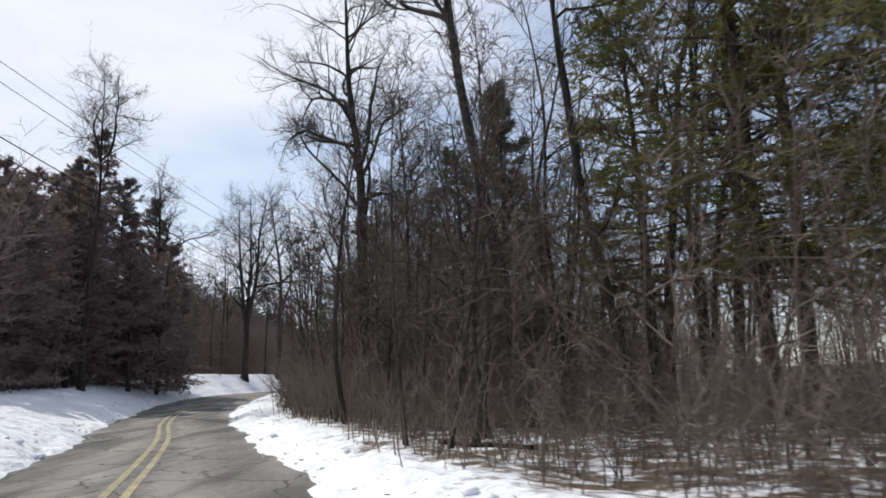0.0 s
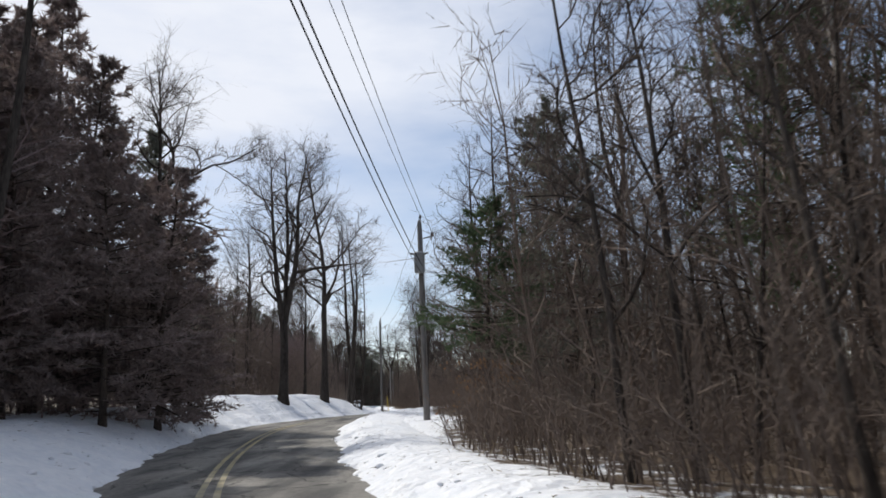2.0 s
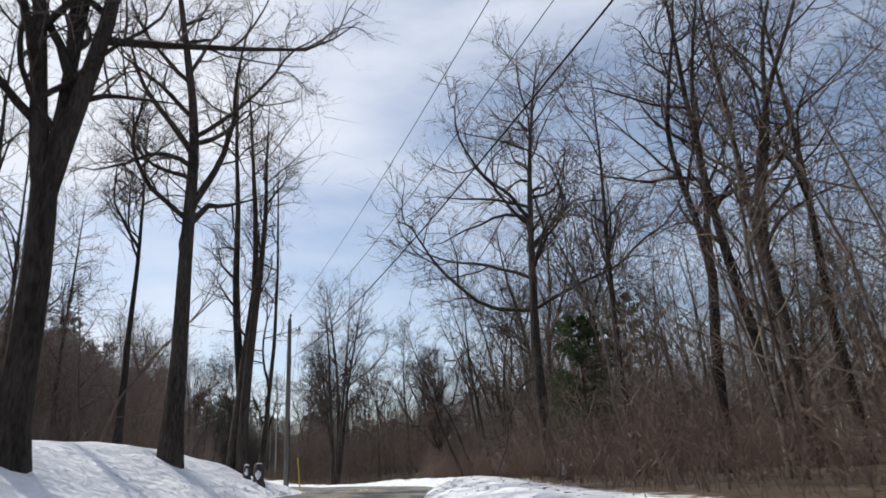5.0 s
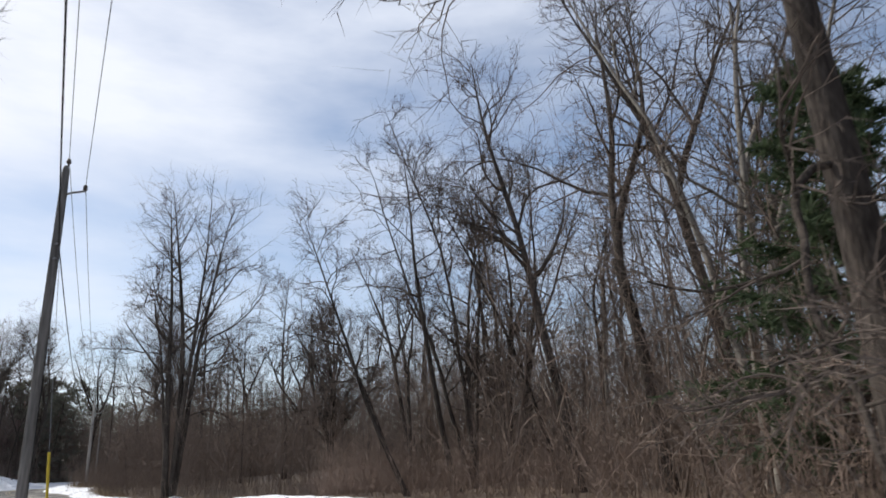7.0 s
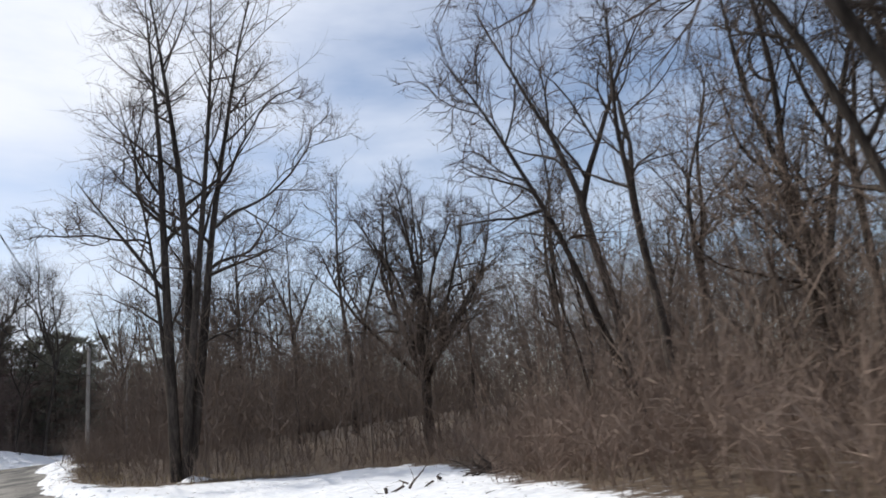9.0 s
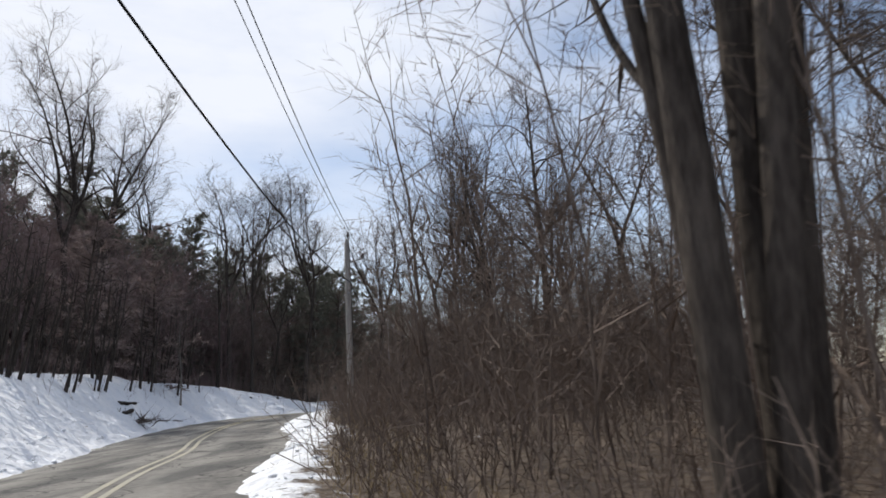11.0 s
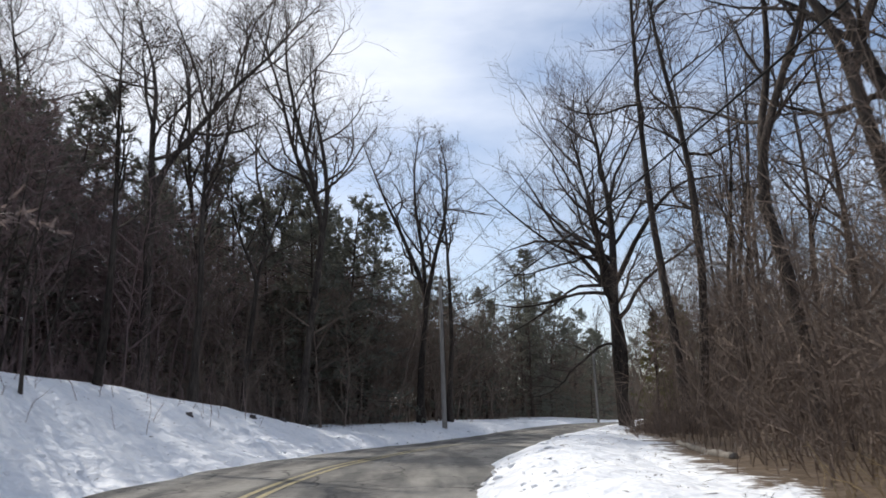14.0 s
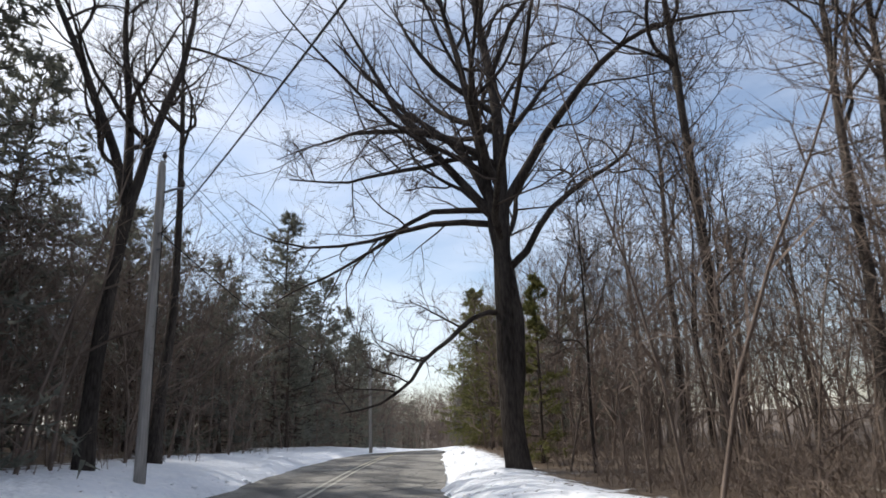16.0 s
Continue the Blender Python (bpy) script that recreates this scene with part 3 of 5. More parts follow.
def lumps(x, y):
    z = np.zeros_like(x)
    for w, a, ph, amp in WAVE:
        z += amp * np.sin(w * (x * math.cos(a) + y * math.sin(a)) + ph)
    return z / 4.0


SWELL = ((-40, 32, 40, 50, 58, 70, 80, 90, 98, 106, 113, 122, 140, 150, 160, 168, 176, 400),
         (0, 0, 0.10, 0.28, 0.36, 0.38, 0.35, 0.2, 0.08, 0, -0.1, 0, 0.05, 0.12, 0.2, 0.13, 0, 0))


def fall(y):
    """The road's own height: gentle swells, then dropping away behind a crest."""
    y = np.asarray(y, float)
    u, w = np.clip(y - 142, 0, 40), np.clip(y - 188, 0, 30)
    return np.interp(y, SWELL[0], SWELL[1]) - 0.00022 * u ** 2 - 0.0007 * w ** 2 - 0.040 * np.maximum(0, y - 218)


def height_at(x, y, s=None, yy=None):
    x, y = np.asarray(x, float).ravel(), np.asarray(y, float).ravel()
    if s is None:
        s, yy = beside(x, y)
    n = lumps(x, y)
    eL, eR = rise(yy, EDGE_L), rise(yy, EDGE_R)
    hl = rise(yy, HILL_L)
    left = -s
    off_l, off_r = left - eL + 0.10 * n, s - eR + 0.15 * n
    z = np.full(len(s), -0.07)
    zl = 0.30 * step(0, 1.2, off_l) + hl * step(0.3, 4.3, off_l) + 0.10 * n * step(0.3, 2.5, off_l) + rise(yy, BACK_L) * step(5, 30, off_l)
    ridge = 0.20 * step(0, 0.9, off_r) + 0.14 * np.exp(-((off_r - 1.6) / 0.9) ** 2) + 0.07 * n * step(0.3, 2.0, off_r)
    dale = 0.44 * step(100, 109, yy) * (1 - step(122, 131, yy)) * step(0.1, 2.0, off_r)
    zr = ridge - dale + 0.10 * n * step(4, 12, off_r) + 0.5 * step(12, 40, off_r)
    z = np.where(left > 0, np.where(off_l > 0, zl - 0.07 * (1 - step(0, 0.3, off_l)), z), np.where(off_r > 0, zr - 0.07 * (1 - step(0, 0.3, off_r)), z))
    far = step(60, 220, np.abs(s))
    return z + fall(yy) + 1.2 * step(30, 90, np.abs(s)) + far * (4 + 3 * np.sin(x * 0.013 + 1) * np.cos(y * 0.011))


def axis(lo, a, b, hi, fine):
    core = np.arange(a, b, fine)
    lower = a - np.cumsum(np.geomspace(fine, (a - lo) * 0.22, 22))
    upper = b + np.cumsum(np.geomspace(fine, (hi - b) * 0.22, 22))
    return np.concatenate([lower[::-1], core, upper])


gx, gy = axis(-2600, -40, 14, 2600, 0.55), axis(-2400, -12, 210, 2800, 0.55)
GX, GY = np.meshgrid(gx, gy)
gs, gyy = beside(GX, GY)
gz = height_at(GX, GY, gs, gyy)
dip = np.where(gs > 0, gs - rise(gyy, EDGE_R), -gs - rise(gyy, EDGE_L))
gz = gz - 0.16 * step(-1.0, -0.4, dip) * (1 - step(2.3, 3.0, dip)) * ((gyy > -20) & (gyy < 214))
nx, ny = len(gx), len(gy)
idx = np.arange(nx * ny).reshape(ny, nx)
gq = np.stack([idx[:-1, :-1], idx[:-1, 1:], idx[1:, 1:], idx[1:, :-1]], -1).reshape(-1, 4)
ground_me = raw_mesh("ground", np.stack([GX.ravel(), GY.ravel(), gz], 1), gq, (), ground_mat, True)
deep = step(24, 45, np.abs(gs)) * 0.28


def litter_right(s, y):
    """Leaf litter behind the right-hand snow line: patchy under the first open brush, thick further in."""
    open_brush, back, start = 1 - step(34, 42, y), s - rise(y, SNOW_R), 1 - step(7, 13, y)
    return step(-1.4, 0.8, back) * (0.40 + 0.06 * step(12, 24, y)) * (1 - (0.28 - 0.06 * start) * open_brush * (1 - step(1.5, 3.5, back / (1 + 4 * start))))


lit = deep + 0.13 + np.where(gs > 0, litter_right(gs, gyy), step(-0.5, 4.0, -gs - rise(gyy, SNOW_L)) * 0.42)
at = ground_me.attributes.new("litter", "FLOAT", "POINT")
at.data.foreach_set("value", lit.astype(np.float32))
grit = np.exp(-np.maximum(dip, 0) / 0.6) * 0.12
at = ground_me.attributes.new("grit", "FLOAT", "POINT")
at.data.foreach_set("value", grit.astype(np.float32))
tagged(new("ground", ground_me), "snow-covered ground and ploughed banks with leaf litter under the trees", "ground", kind="structure")

# ploughed banks along both edges of the road
FINE = spline(LINE, 30)
FINE = FINE[(FINE[:, 1] > -18) & (FINE[:, 1] < 213)]
FINE_T = unit(np.gradient(FINE, axis=0))
FINE_N = np.stack([FINE_T[:, 1], -FINE_T[:, 0]], 1)
bank_rng = np.random.default_rng(31)
for side, edge in ((-1, EDGE_L), (1, EDGE_R)):
    off = np.concatenate([np.arange(-0.5, 0.9, 0.10), np.arange(0.9, 2.0, 0.18), np.arange(2.0, 3.6, 0.3)])
    ragged = sum(a * np.sin(w * FINE[:, 1] + side * w) for a, w in ((0.10, 0.9), (0.07, 2.3), (0.05, 5.1), (0.03, 9.7)))
    e = rise(FINE[:, 1], edge)[:, None] + off[None]
    rim = (ragged[:, None] * np.exp(-((off - 0.1) / 0.5) ** 2)[None])
    bx, by = FINE[:, :1] + FINE_N[:, :1] * e * side, FINE[:, 1:] + FINE_N[:, 1:] * e * side
    yy = np.repeat(FINE[:, 1:], len(off), 1)
    bz = height_at(bx.ravel(), by.ravel(), ((e + rim) * side).ravel(), yy.ravel()).reshape(e.shape)
    clod = np.zeros_like(e)
    for w in bank_rng.uniform(2.5, 9, 26):
        a = bank_rng.random() * 6.3
        clod += np.sin(w * (bx * math.cos(a) + by * math.sin(a)) + bank_rng.random() * 6.3)
    clod = clod / 5.0
    slope = (step(126, 138, yy) * (1 - step(170, 178, yy)) if side < 0 else 0 * yy)
    bz = bz + 0.028 * clod * step(-0.05, 0.25, off) * (1 - 0.6 * (1 - slope) * step(1.2, 2.5, off)) * (1 + 1.1 * slope) + 0.015
    bz = bz - 0.16 * step(2.7, 3.5, off)[None]
    bi = np.arange(e.size).reshape(e.shape)
    bq = np.stack([bi[:-1, :-1], bi[:-1, 1:], bi[1:, 1:], bi[1:, :-1]], -1).reshape(-1, 4)
    if side < 0:
        bq = bq[:, ::-1]
    bank = raw_mesh("snow_bank", np.stack([bx, by, bz], -1).reshape(-1, 3), bq, (), ground_mat, True)
    lit = 0.13 + (litter_right(e, yy) if side > 0 else 0 * e)
    at = bank.attributes.new("litter", "FLOAT", "POINT")
    at.data.foreach_set("value", lit.ravel().astype(np.float32))
    at = bank.attributes.new("grit", "FLOAT", "POINT")
    at.data.foreach_set("value", np.ravel(np.exp(-np.maximum(off[None] + 0 * e, 0) / 0.6) * 0.12 + 0.02 * clod).astype(np.float32))
    tagged(new("snow_bank", bank), "ploughed gritty snow bank along the road's edge", "snow bank", kind="structure")

cols = np.array([-2.95, -2.5, -2.15, -1.75, -1.3, -0.85, -0.5, -0.2, 0.2, 0.5, 0.85, 1.3, 1.75, 2.15, 2.5, 2.9, 3.4])
camber = 0.025 - 0.012 * np.abs(cols)
wob = np.array([0.10 * math.sin(k * 0.9) + 0.07 * math.sin(k * 0.37) for k in range(len(MID))])
cc = np.repeat(cols[None], len(MID), 0)
cc[:, 0] += wob
cc[:, -1] += wob * 0.5
rv = np.stack([MID[:, None, 0] + MID_N[:, None, 0] * cc, MID[:, None, 1] + MID_N[:, None, 1] * cc, np.broadcast_to(camber, cc.shape) + fall(MID[:, 1])[:, None]], -1).reshape(-1, 3)
ri = np.arange(len(rv)).reshape(len(MID), len(cols))
rq = np.stack([ri[:-1, :-1], ri[:-1, 1:], ri[1:, 1:], ri[1:, :-1]], -1).reshape(-1, 4)
road_me = raw_mesh("road", rv, rq, (), asphalt, True)
salt = np.where(np.isin(np.round(np.abs(cols), 2), (0.5, 0.85, 2.15)), 0.95, np.where(np.abs(cols) > 2.4, 1.1, 0.35))
sa = road_me.attributes.new("salt", "FLOAT", "POINT")
sa.data.foreach_set("value", np.tile(salt, len(MID)).astype(np.float32))
road = tagged(new("road", road_me), "salt-greyed cracked asphalt country road", "road", kind="structure")
for off in (-0.13, 0.13):
    c2 = np.array([off - 0.055, off + 0.055])
    lv = np.stack([MID[:, None, 0] + MID_N[:, None, 0] * c2, MID[:, None, 1] + MID_N[:, None, 1] * c2, np.full((len(MID), 2), 0.029) + fall(MID[:, 1])[:, None]], -1).reshape(-1, 3)
    li = np.arange(len(lv)).reshape(-1, 2)
    part("centre_line", raw_mesh("centre_line", lv, np.stack([li[:-1, 0], li[:-1, 1], li[1:, 1], li[1:, 0]], -1), (), paint_mat), road, "worn yellow painted line")


# lumps thrown up by the plough, and bits fallen on the snow
chunk_rng = np.random.default_rng(77)
ico = bmesh.new()
bmesh.ops.create_icosphere(ico, subdivisions=1, radius=1)
ico_v = np.array([v.co for v in ico.verts])
ico_f = np.array([[v.index for v in f.verts] for f in ico.faces])
ico.free()


def verge_points(n, y0, y1, near, far, side=1):
    k = chunk_rng.choice(np.where((FINE[:, 1] > y0) & (FINE[:, 1] < y1))[0], n)
    edge = rise(FINE[k, 1], EDGE_R if side > 0 else EDGE_L)
    limit = np.minimum(rise(FINE[k, 1], SNOW_R) - edge, far) if side > 0 else np.full(n, far)
    o = edge + near + (np.maximum(limit, 0.3) - near) * chunk_rng.random(n) ** (2.2 if far < 2 else 1.0)
    q = FINE[k] + FINE_N[k] * (o * side)[:, None]
    return np.column_stack([q, height_at(q[:, 0], q[:, 1], o * side, FINE[k, 1]) + 0.02])


for side in (1, -1):
    c = verge_points(900, -5, 205, 0.02, 1.3, side)
    size = 0.02 + 0.06 * chunk_rng.random(len(c)) ** 2.5
    vv = ico_v[None] * (1 + chunk_rng.normal(0, 0.2, (len(c), len(ico_v), 1))) * size[:, None, None] * np.array([1.2, 1.0, 0.75]) + c[:, None]
    ff = ico_f[None] + (np.arange(len(c)) * len(ico_v))[:, None, None]
    tagged(new("snow_chunks", raw_mesh("snow_chunks", vv.reshape(-1, 3), (), ff.reshape(-1, 3), snow_lump, True)), "small lumps of ploughed snow along the road", "snow", kind="stuff")
    c = verge_points(3600, -5, 205, 0.15, 6.0, side)
    bits = Shape()
    d = np.column_stack([chunk_rng.normal(0, 1, (len(c), 2)), chunk_rng.normal(0.04, 0.10, len(c))])
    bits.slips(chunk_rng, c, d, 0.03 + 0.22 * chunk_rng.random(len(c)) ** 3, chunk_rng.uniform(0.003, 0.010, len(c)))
    tagged(new("twig_litter", bits.mesh("twig_litter", litter_mat)), "dark twigs and bark bits strewn on the snow", "litter", kind="stuff")


def place(x, y, turn=0.0, sink=0.05, scale=1.0):
    z = float(height_at([x], [y])[0]) - sink
    return Matrix.LocRotScale((x, y, z), Euler((0, 0, turn)), (scale, scale, scale))


# ---- the trees that stand out, one by one ----


def bare_tree(x, y, label, seed, **kw):
    return stand("bare_tree", bare_tree_meshes(seed, **kw), ("trunk", "crown"), place(x, y), label, "tree")


def pine_tree(x, y, label, seed, **kw):
    return stand("pine_tree", conifer_meshes(seed, **kw), ("trunk", "crown"), place(x, y), label, "tree")


# by the first bend
bare_tree(-2.9, 23.8, "tall dark oak with crooked low limbs beside the road", 1, height=18, radius=0.27, crown=0.5, limbs=12, reach=0.27,
          lean=(-0.5, 0.5), big=((11, 85, 5.5, 48, 0.08), (5.2, 80, 6.5, 64, 0.12), (6.3, 70, 5.0, 66, 0.10), (8.6, 60, 5.0, 62, 0.10), (8.8, -70, 4.0, 55, 0.08), (7.6, 95, 4.4, 42, 0.07)))
bare_tree(-1.4, 25.8, "slender young maple with fine upright twigs", 2, height=14.5, radius=0.10, crown=0.42, limbs=14, reach=0.24, fine=0.9, upright=0.16)
bare_tree(2.15, 15.2, "thick leaning trunk of a tall bare tree", 3, height=21, radius=0.18, lean=(-3.4, 2.0), crown=0.45, limbs=10, reach=0.22,
          big=((9.5, 60, 5, 45, 0.09), (11.5, 95, 5, 50, 0.09)))
bare_tree(4.9, 17.2, "tall straight bare tree leaning over the brush", 4, height=21, radius=0.14, lean=(-2.2, 1.0), crown=0.5, limbs=10, reach=0.2)
bare_tree(6.6, 17.4, "broken dead trunk among pines", 5, height=11, radius=0.13, lean=(-0.4, 0.4), crown=0.3, limbs=7, reach=0.14, dead=True)
pine_tree(2.2, 23.4, "shaggy dark hemlock among bare trees", 6, height=12.5, radius=0.17, width=2.3, base=0.18)
pine_tree(0.8, 36.0, "tall green hemlock with drooping boughs in the woods", 34, height=13.5, radius=0.18, width=3.2, base=0.28, droop=-0.15, mat=needles_mid, density=1.1, spray=0.28, per=18, full=0.5)
pine_tree(-3.6, 44.0, "dark pine with a blunt dense crown", 7, height=11.5, radius=0.17, width=3.4, base=0.1, density=1.3, spray=0.26, per=20, full=0.5)
pine_tree(-6.9, 42.8, "green pine at the edge of woods", 33, height=7.6, radius=0.1, width=2.3, base=0.35, density=1.1, mat=needles_mid, spray=0.24, per=18, full=0.5)
for k, (x, y, h, w) in enumerate(((6.8, 14.2, 17, 3.8), (10.5, 19.5, 16, 3.8), (6.4, 20.5, 15, 3.2), (11.5, 14.0, 17, 3.8), (8.4, 10.0, 14, 3.4), (13.5, 9.5, 15, 3.6), (15.5, 15.5, 16, 3.8))):
    pine_tree(x, y, "tall pine with yellow-green sunlit needles", 20 + k, height=h, radius=0.2, width=w, base=0.2, mat=needles_green, density=1.2, full=0.45, spray=0.25, wide=0.08, per=24)
pine_tree(-24.3, 45.9, "tall dark conical pine above the snow bank", 30, mat=needles_glare, height=18, radius=0.26, width=4.4, base=0.05, density=1.1, spray=0.36, wide=0.10, per=13)
pine_tree(-23.4, 55.0, "dark pine with open spreading boughs", 31, height=15.5, radius=0.22, width=3.8, base=0.08)
for k, (x, y, h) in enumerate(((-20.6, 37.2, 10.5), (-20.8, 39.0, 11), (-22.8, 41.0, 11.5), (-19.4, 42.0, 8.5), (-27.5, 42.0, 12), (-21.5, 50.0, 9.5), (-27.0, 50.0, 13), (-19.6, 47.0, 6.5), (-31, 46, 13), (-24.5, 36.5, 11.5), (-26, 38.5, 12), (-29, 37, 11), (-25.5, 33, 11.5), (-21, 33.5, 10), (-19.8, 30.6, 8.5), (-23.2, 30.4, 10.5), (-18.8, 27.6, 7), (-23, 47.5, 11), (-29.5, 54, 13), (-18.9, 45.0, 9), (-22.0, 44.5, 12.5), (-25.5, 46.0, 14), (-20.2, 51.5, 8), (-28.0, 46.5, 14), (-22.6, 38.6, 11.5))):
    pine_tree(x, y, "dense evergreen with glare-tinted brown needles on the snow bank", 40 + k, mat=needles_glare, height=h * 1.1, radius=0.13, width=2.9, base=0.07, spray=0.24, wide=0.10, per=20, full=0.5, density=1.25)
bare_tree(-18.4, 34.7, "tall bare tree with a forked open crown above evergreens", 8, height=17.5, radius=0.15, crown=0.62, limbs=9, reach=0.2,
          big=((11.8, 110, 4.2, 60, 0.07), (12.2, -60, 4.8, 45, 0.07)))
bare_tree(-20.3, 46.8, "gnarled bare oak with twisting limbs", 9, height=15, radius=0.2, crown=0.5, limbs=11, reach=0.26, upright=0.04,
          big=((10, -80, 4.5, 35, 0.08), (9, -60, 4.5, 15, 0.07)))

# the group left of the first pole
bare_tree(-20.4, 69.8, "large spreading oak with two main stems", 10, height=19.5, radius=0.33, stems=3, fork=0.3, ways=((95, 0.24, 0.95, 0.7), (-80, 0.2, 1.0, 0.78), (20, 0.05, 1.0, 0.6)), crown=0.38, limbs=40, reach=0.30, crook=0.7)
bare_tree(-18.9, 77.8, "massive dark oak with heavy stems splitting low on the bank", 11, height=23, radius=0.30, lean=(-1.3, 0.3), crown=0.42, limbs=15, reach=0.25,
          big=((5.0, -88, 10.5, 84, 0.20), (8.4, -80, 7.5, 78, 0.15), (8.2, 85, 6, 45, 0.10), (11.5, -85, 6.5, 35, 0.09), (9.8, 70, 6, 30, 0.08)))
bare_tree(-20.9, 79.5, "small forked bare tree behind twin oak", 12, height=12.5, radius=0.13, crown=0.5, limbs=8, reach=0.25, big=((7.2, 60, 3.5, 55, 0.06),))
bare_tree(-17.4, 83.4, "cluster of straight dark trunks on the bank", 13, height=19, radius=0.22, stems=3, fork=0.0, spread=0.03, crown=0.32, limbs=24, reach=0.13, upright=0.02, crook=0.5)
bare_tree(-16.7, 84.3, "thin bent trunk with a broken stub", 14, height=16, radius=0.11, lean=(0.9, 0.3), crown=0.45, limbs=7, reach=0.12, fine=0.8,
          big=((3.2, 100, 5.5, 84, 0.07),))

# the right side before the wide verge
bare_tree(-5.65, 80.6, "broad bare oak with long level limbs", 15, height=19, radius=0.25, lean=(1.2, 0.2), crown=0.42, limbs=24, reach=0.31, fine=0.88,
          big=((5.9, 72, 9.0, 8, 0.085), (8.4, 65, 8.0, 28, 0.08), (6.8, -108, 8.0, 22, 0.075), (9.6, -100, 6.0, 36, 0.08), (10.0, 75, 7.0, 32, 0.09), (4.4, 72, 5.0, 4, 0.05)))
bare_tree(-4.1, 77.2, "slim pale birch leaning over brush", 16, height=12, radius=0.07, lean=(-0.9, 0), crown=0.45, limbs=9, reach=0.2, fine=0.8, bark_mat=bark_pale)
pine_tree(-2.75, 83.0, "small bushy green pine", 17, height=6.6, radius=0.09, width=2.6, base=0.16, density=1.6, full=0.5, mat=needles_mid, spray=0.22, wide=0.10, per=20)
pine_tree(0.9, 86.2, "yellow-green pine at the edge of the woods", 18, height=8.8, radius=0.12, width=2.8, base=0.05, mat=needles_mid, spray=0.22, wide=0.10, per=20)
bare_tree(-0.5, 72.6, "tall bare tree leaning towards the road", 19, height=20, radius=0.2, lean=(-2.0, 1.0), crown=0.36, limbs=16, reach=0.27)
bare_tree(2.6, 75.4, "tall crooked bare tree in brush", 60, height=21, radius=0.2, lean=(-1.6, 0.6), crown=0.34, limbs=14, reach=0.26)
bare_tree(-1.8, 86.0, "grey bare maple with several stems", 61, height=15, radius=0.11, stems=4, fork=0.0, spread=0.08, crown=0.36, limbs=24, reach=0.2, fine=0.9, bark_mat=bark_pale)
bare_tree(-5.2, 97.3, "thin bare tree leaning strongly over the verge", 62, height=10.5, radius=0.09, lean=(-3.2, 2.8), crown=0.4, limbs=9, reach=0.24)
bare_tree(-3.0, 98.6, "dark upright trunk with a ragged top", 63, height=13.5, radius=0.12, lean=(-1.8, 0.8), crown=0.45, limbs=9, reach=0.2)
bare_tree(0.3, 96.3, "tall bare tree with a leaning trunk", 64, height=17, radius=0.21, lean=(-2.3, 1.0), crown=0.42, limbs=13, reach=0.27,
          big=((8.2, 70, 4.5, 35, 0.07), (9, -60, 4.5, 40, 0.07)))
bare_tree(0.8, 98.0, "thin trunk leaning across its neighbours", 65, height=14, radius=0.09, lean=(-4.5, 1.0), crown=0.45, limbs=8, reach=0.2)
bare_tree(-1.9, 108.4, "slender trunk bowed low over the snowy verge", 58, height=10.5, radius=0.12, lean=(-4.2, -0.5), crown=0.45, limbs=10, reach=0.24)
bare_tree(-1.4, 101.0, "clump of slender upright stems", 66, height=16.5, radius=0.105, stems=4, fork=0.0, spread=0.10, crown=0.2, limbs=45, reach=0.17, fine=0.88)
bare_tree(1.9, 104.0, "clump of slender upright stems", 67, height=17.5, radius=0.12, stems=4, fork=0.0, spread=0.14, crown=0.2, limbs=40, reach=0.18, fine=0.88)
bare_tree(3.0, 108.0, "tall vine-hung bare tree at the wood's edge", 59, height=17, radius=0.16, stems=3, fork=0.1, spread=0.14, crown=0.18, limbs=36, reach=0.19, fine=0.88)

# the wide verge
bare_tree(-12.42, 121.0, "great multi-stemmed maple on the snowy verge", 68, height=19.6, radius=0.24, fork=0.0, stems=5, ways=((88, 0.0, 0.97, 0.85), (-84, 0.125, 0.95, 0.8), (-80, 0.045, 1.0, 0.9), (-150, 0.03, 0.97, 0.7), (110, 0.03, 0.6, 0.5)), crown=0.34, limbs=46, reach=0.20, crook=0.3, fine=0.9,
          big=((6.8, -80, 6.5, 36, 0.075, 1), (8.5, -72, 7.0, 40, 0.075, 1), (9.5, 82, 6.5, 44, 0.07, 0), (11.0, -70, 6.0, 45, 0.07, 1), (11.5, 70, 6.0, 46, 0.06, 2), (5.2, -60, 3.6, 32, 0.045, 3), (8.0, 95, 4.0, 28, 0.05, 4)))
bare_tree(-1.0, 129.6, "broad bare oak with a round crown", 69, height=14.4, radius=0.29, stems=13, fork=0.22, ways=tuple((k * 137.5, 0.10 + 0.070 * k, 1.0 - 0.014 * k, 0.46) for k in range(13)), crown=0.30, limbs=117, reach=0.22, fine=0.92, upright=0.09, crook=0.8)
bare_tree(-2.7, 141.4, "tall bare tree with an open crown", 70, height=19, radius=0.2, fine=0.78, crown=0.42, limbs=14, reach=0.26)
bare_tree(6.5, 128.0, "tall bare tree with feathery upright branches", 71, height=18, radius=0.17, stems=2, fork=0.35, spread=0.15, fine=0.78, crown=0.45, limbs=18, reach=0.2, upright=0.16)
bare_tree(-7.0, 136.0, "slender bare tree at the edge of woods", 72, height=13.5, radius=0.12, fine=0.78, crown=0.4, limbs=13, reach=0.26)
bare_tree(3.4, 134.5, "slender bare tree at the edge of woods", 73, height=14.5, radius=0.13, fine=0.78, crown=0.4, limbs=13, reach=0.26)

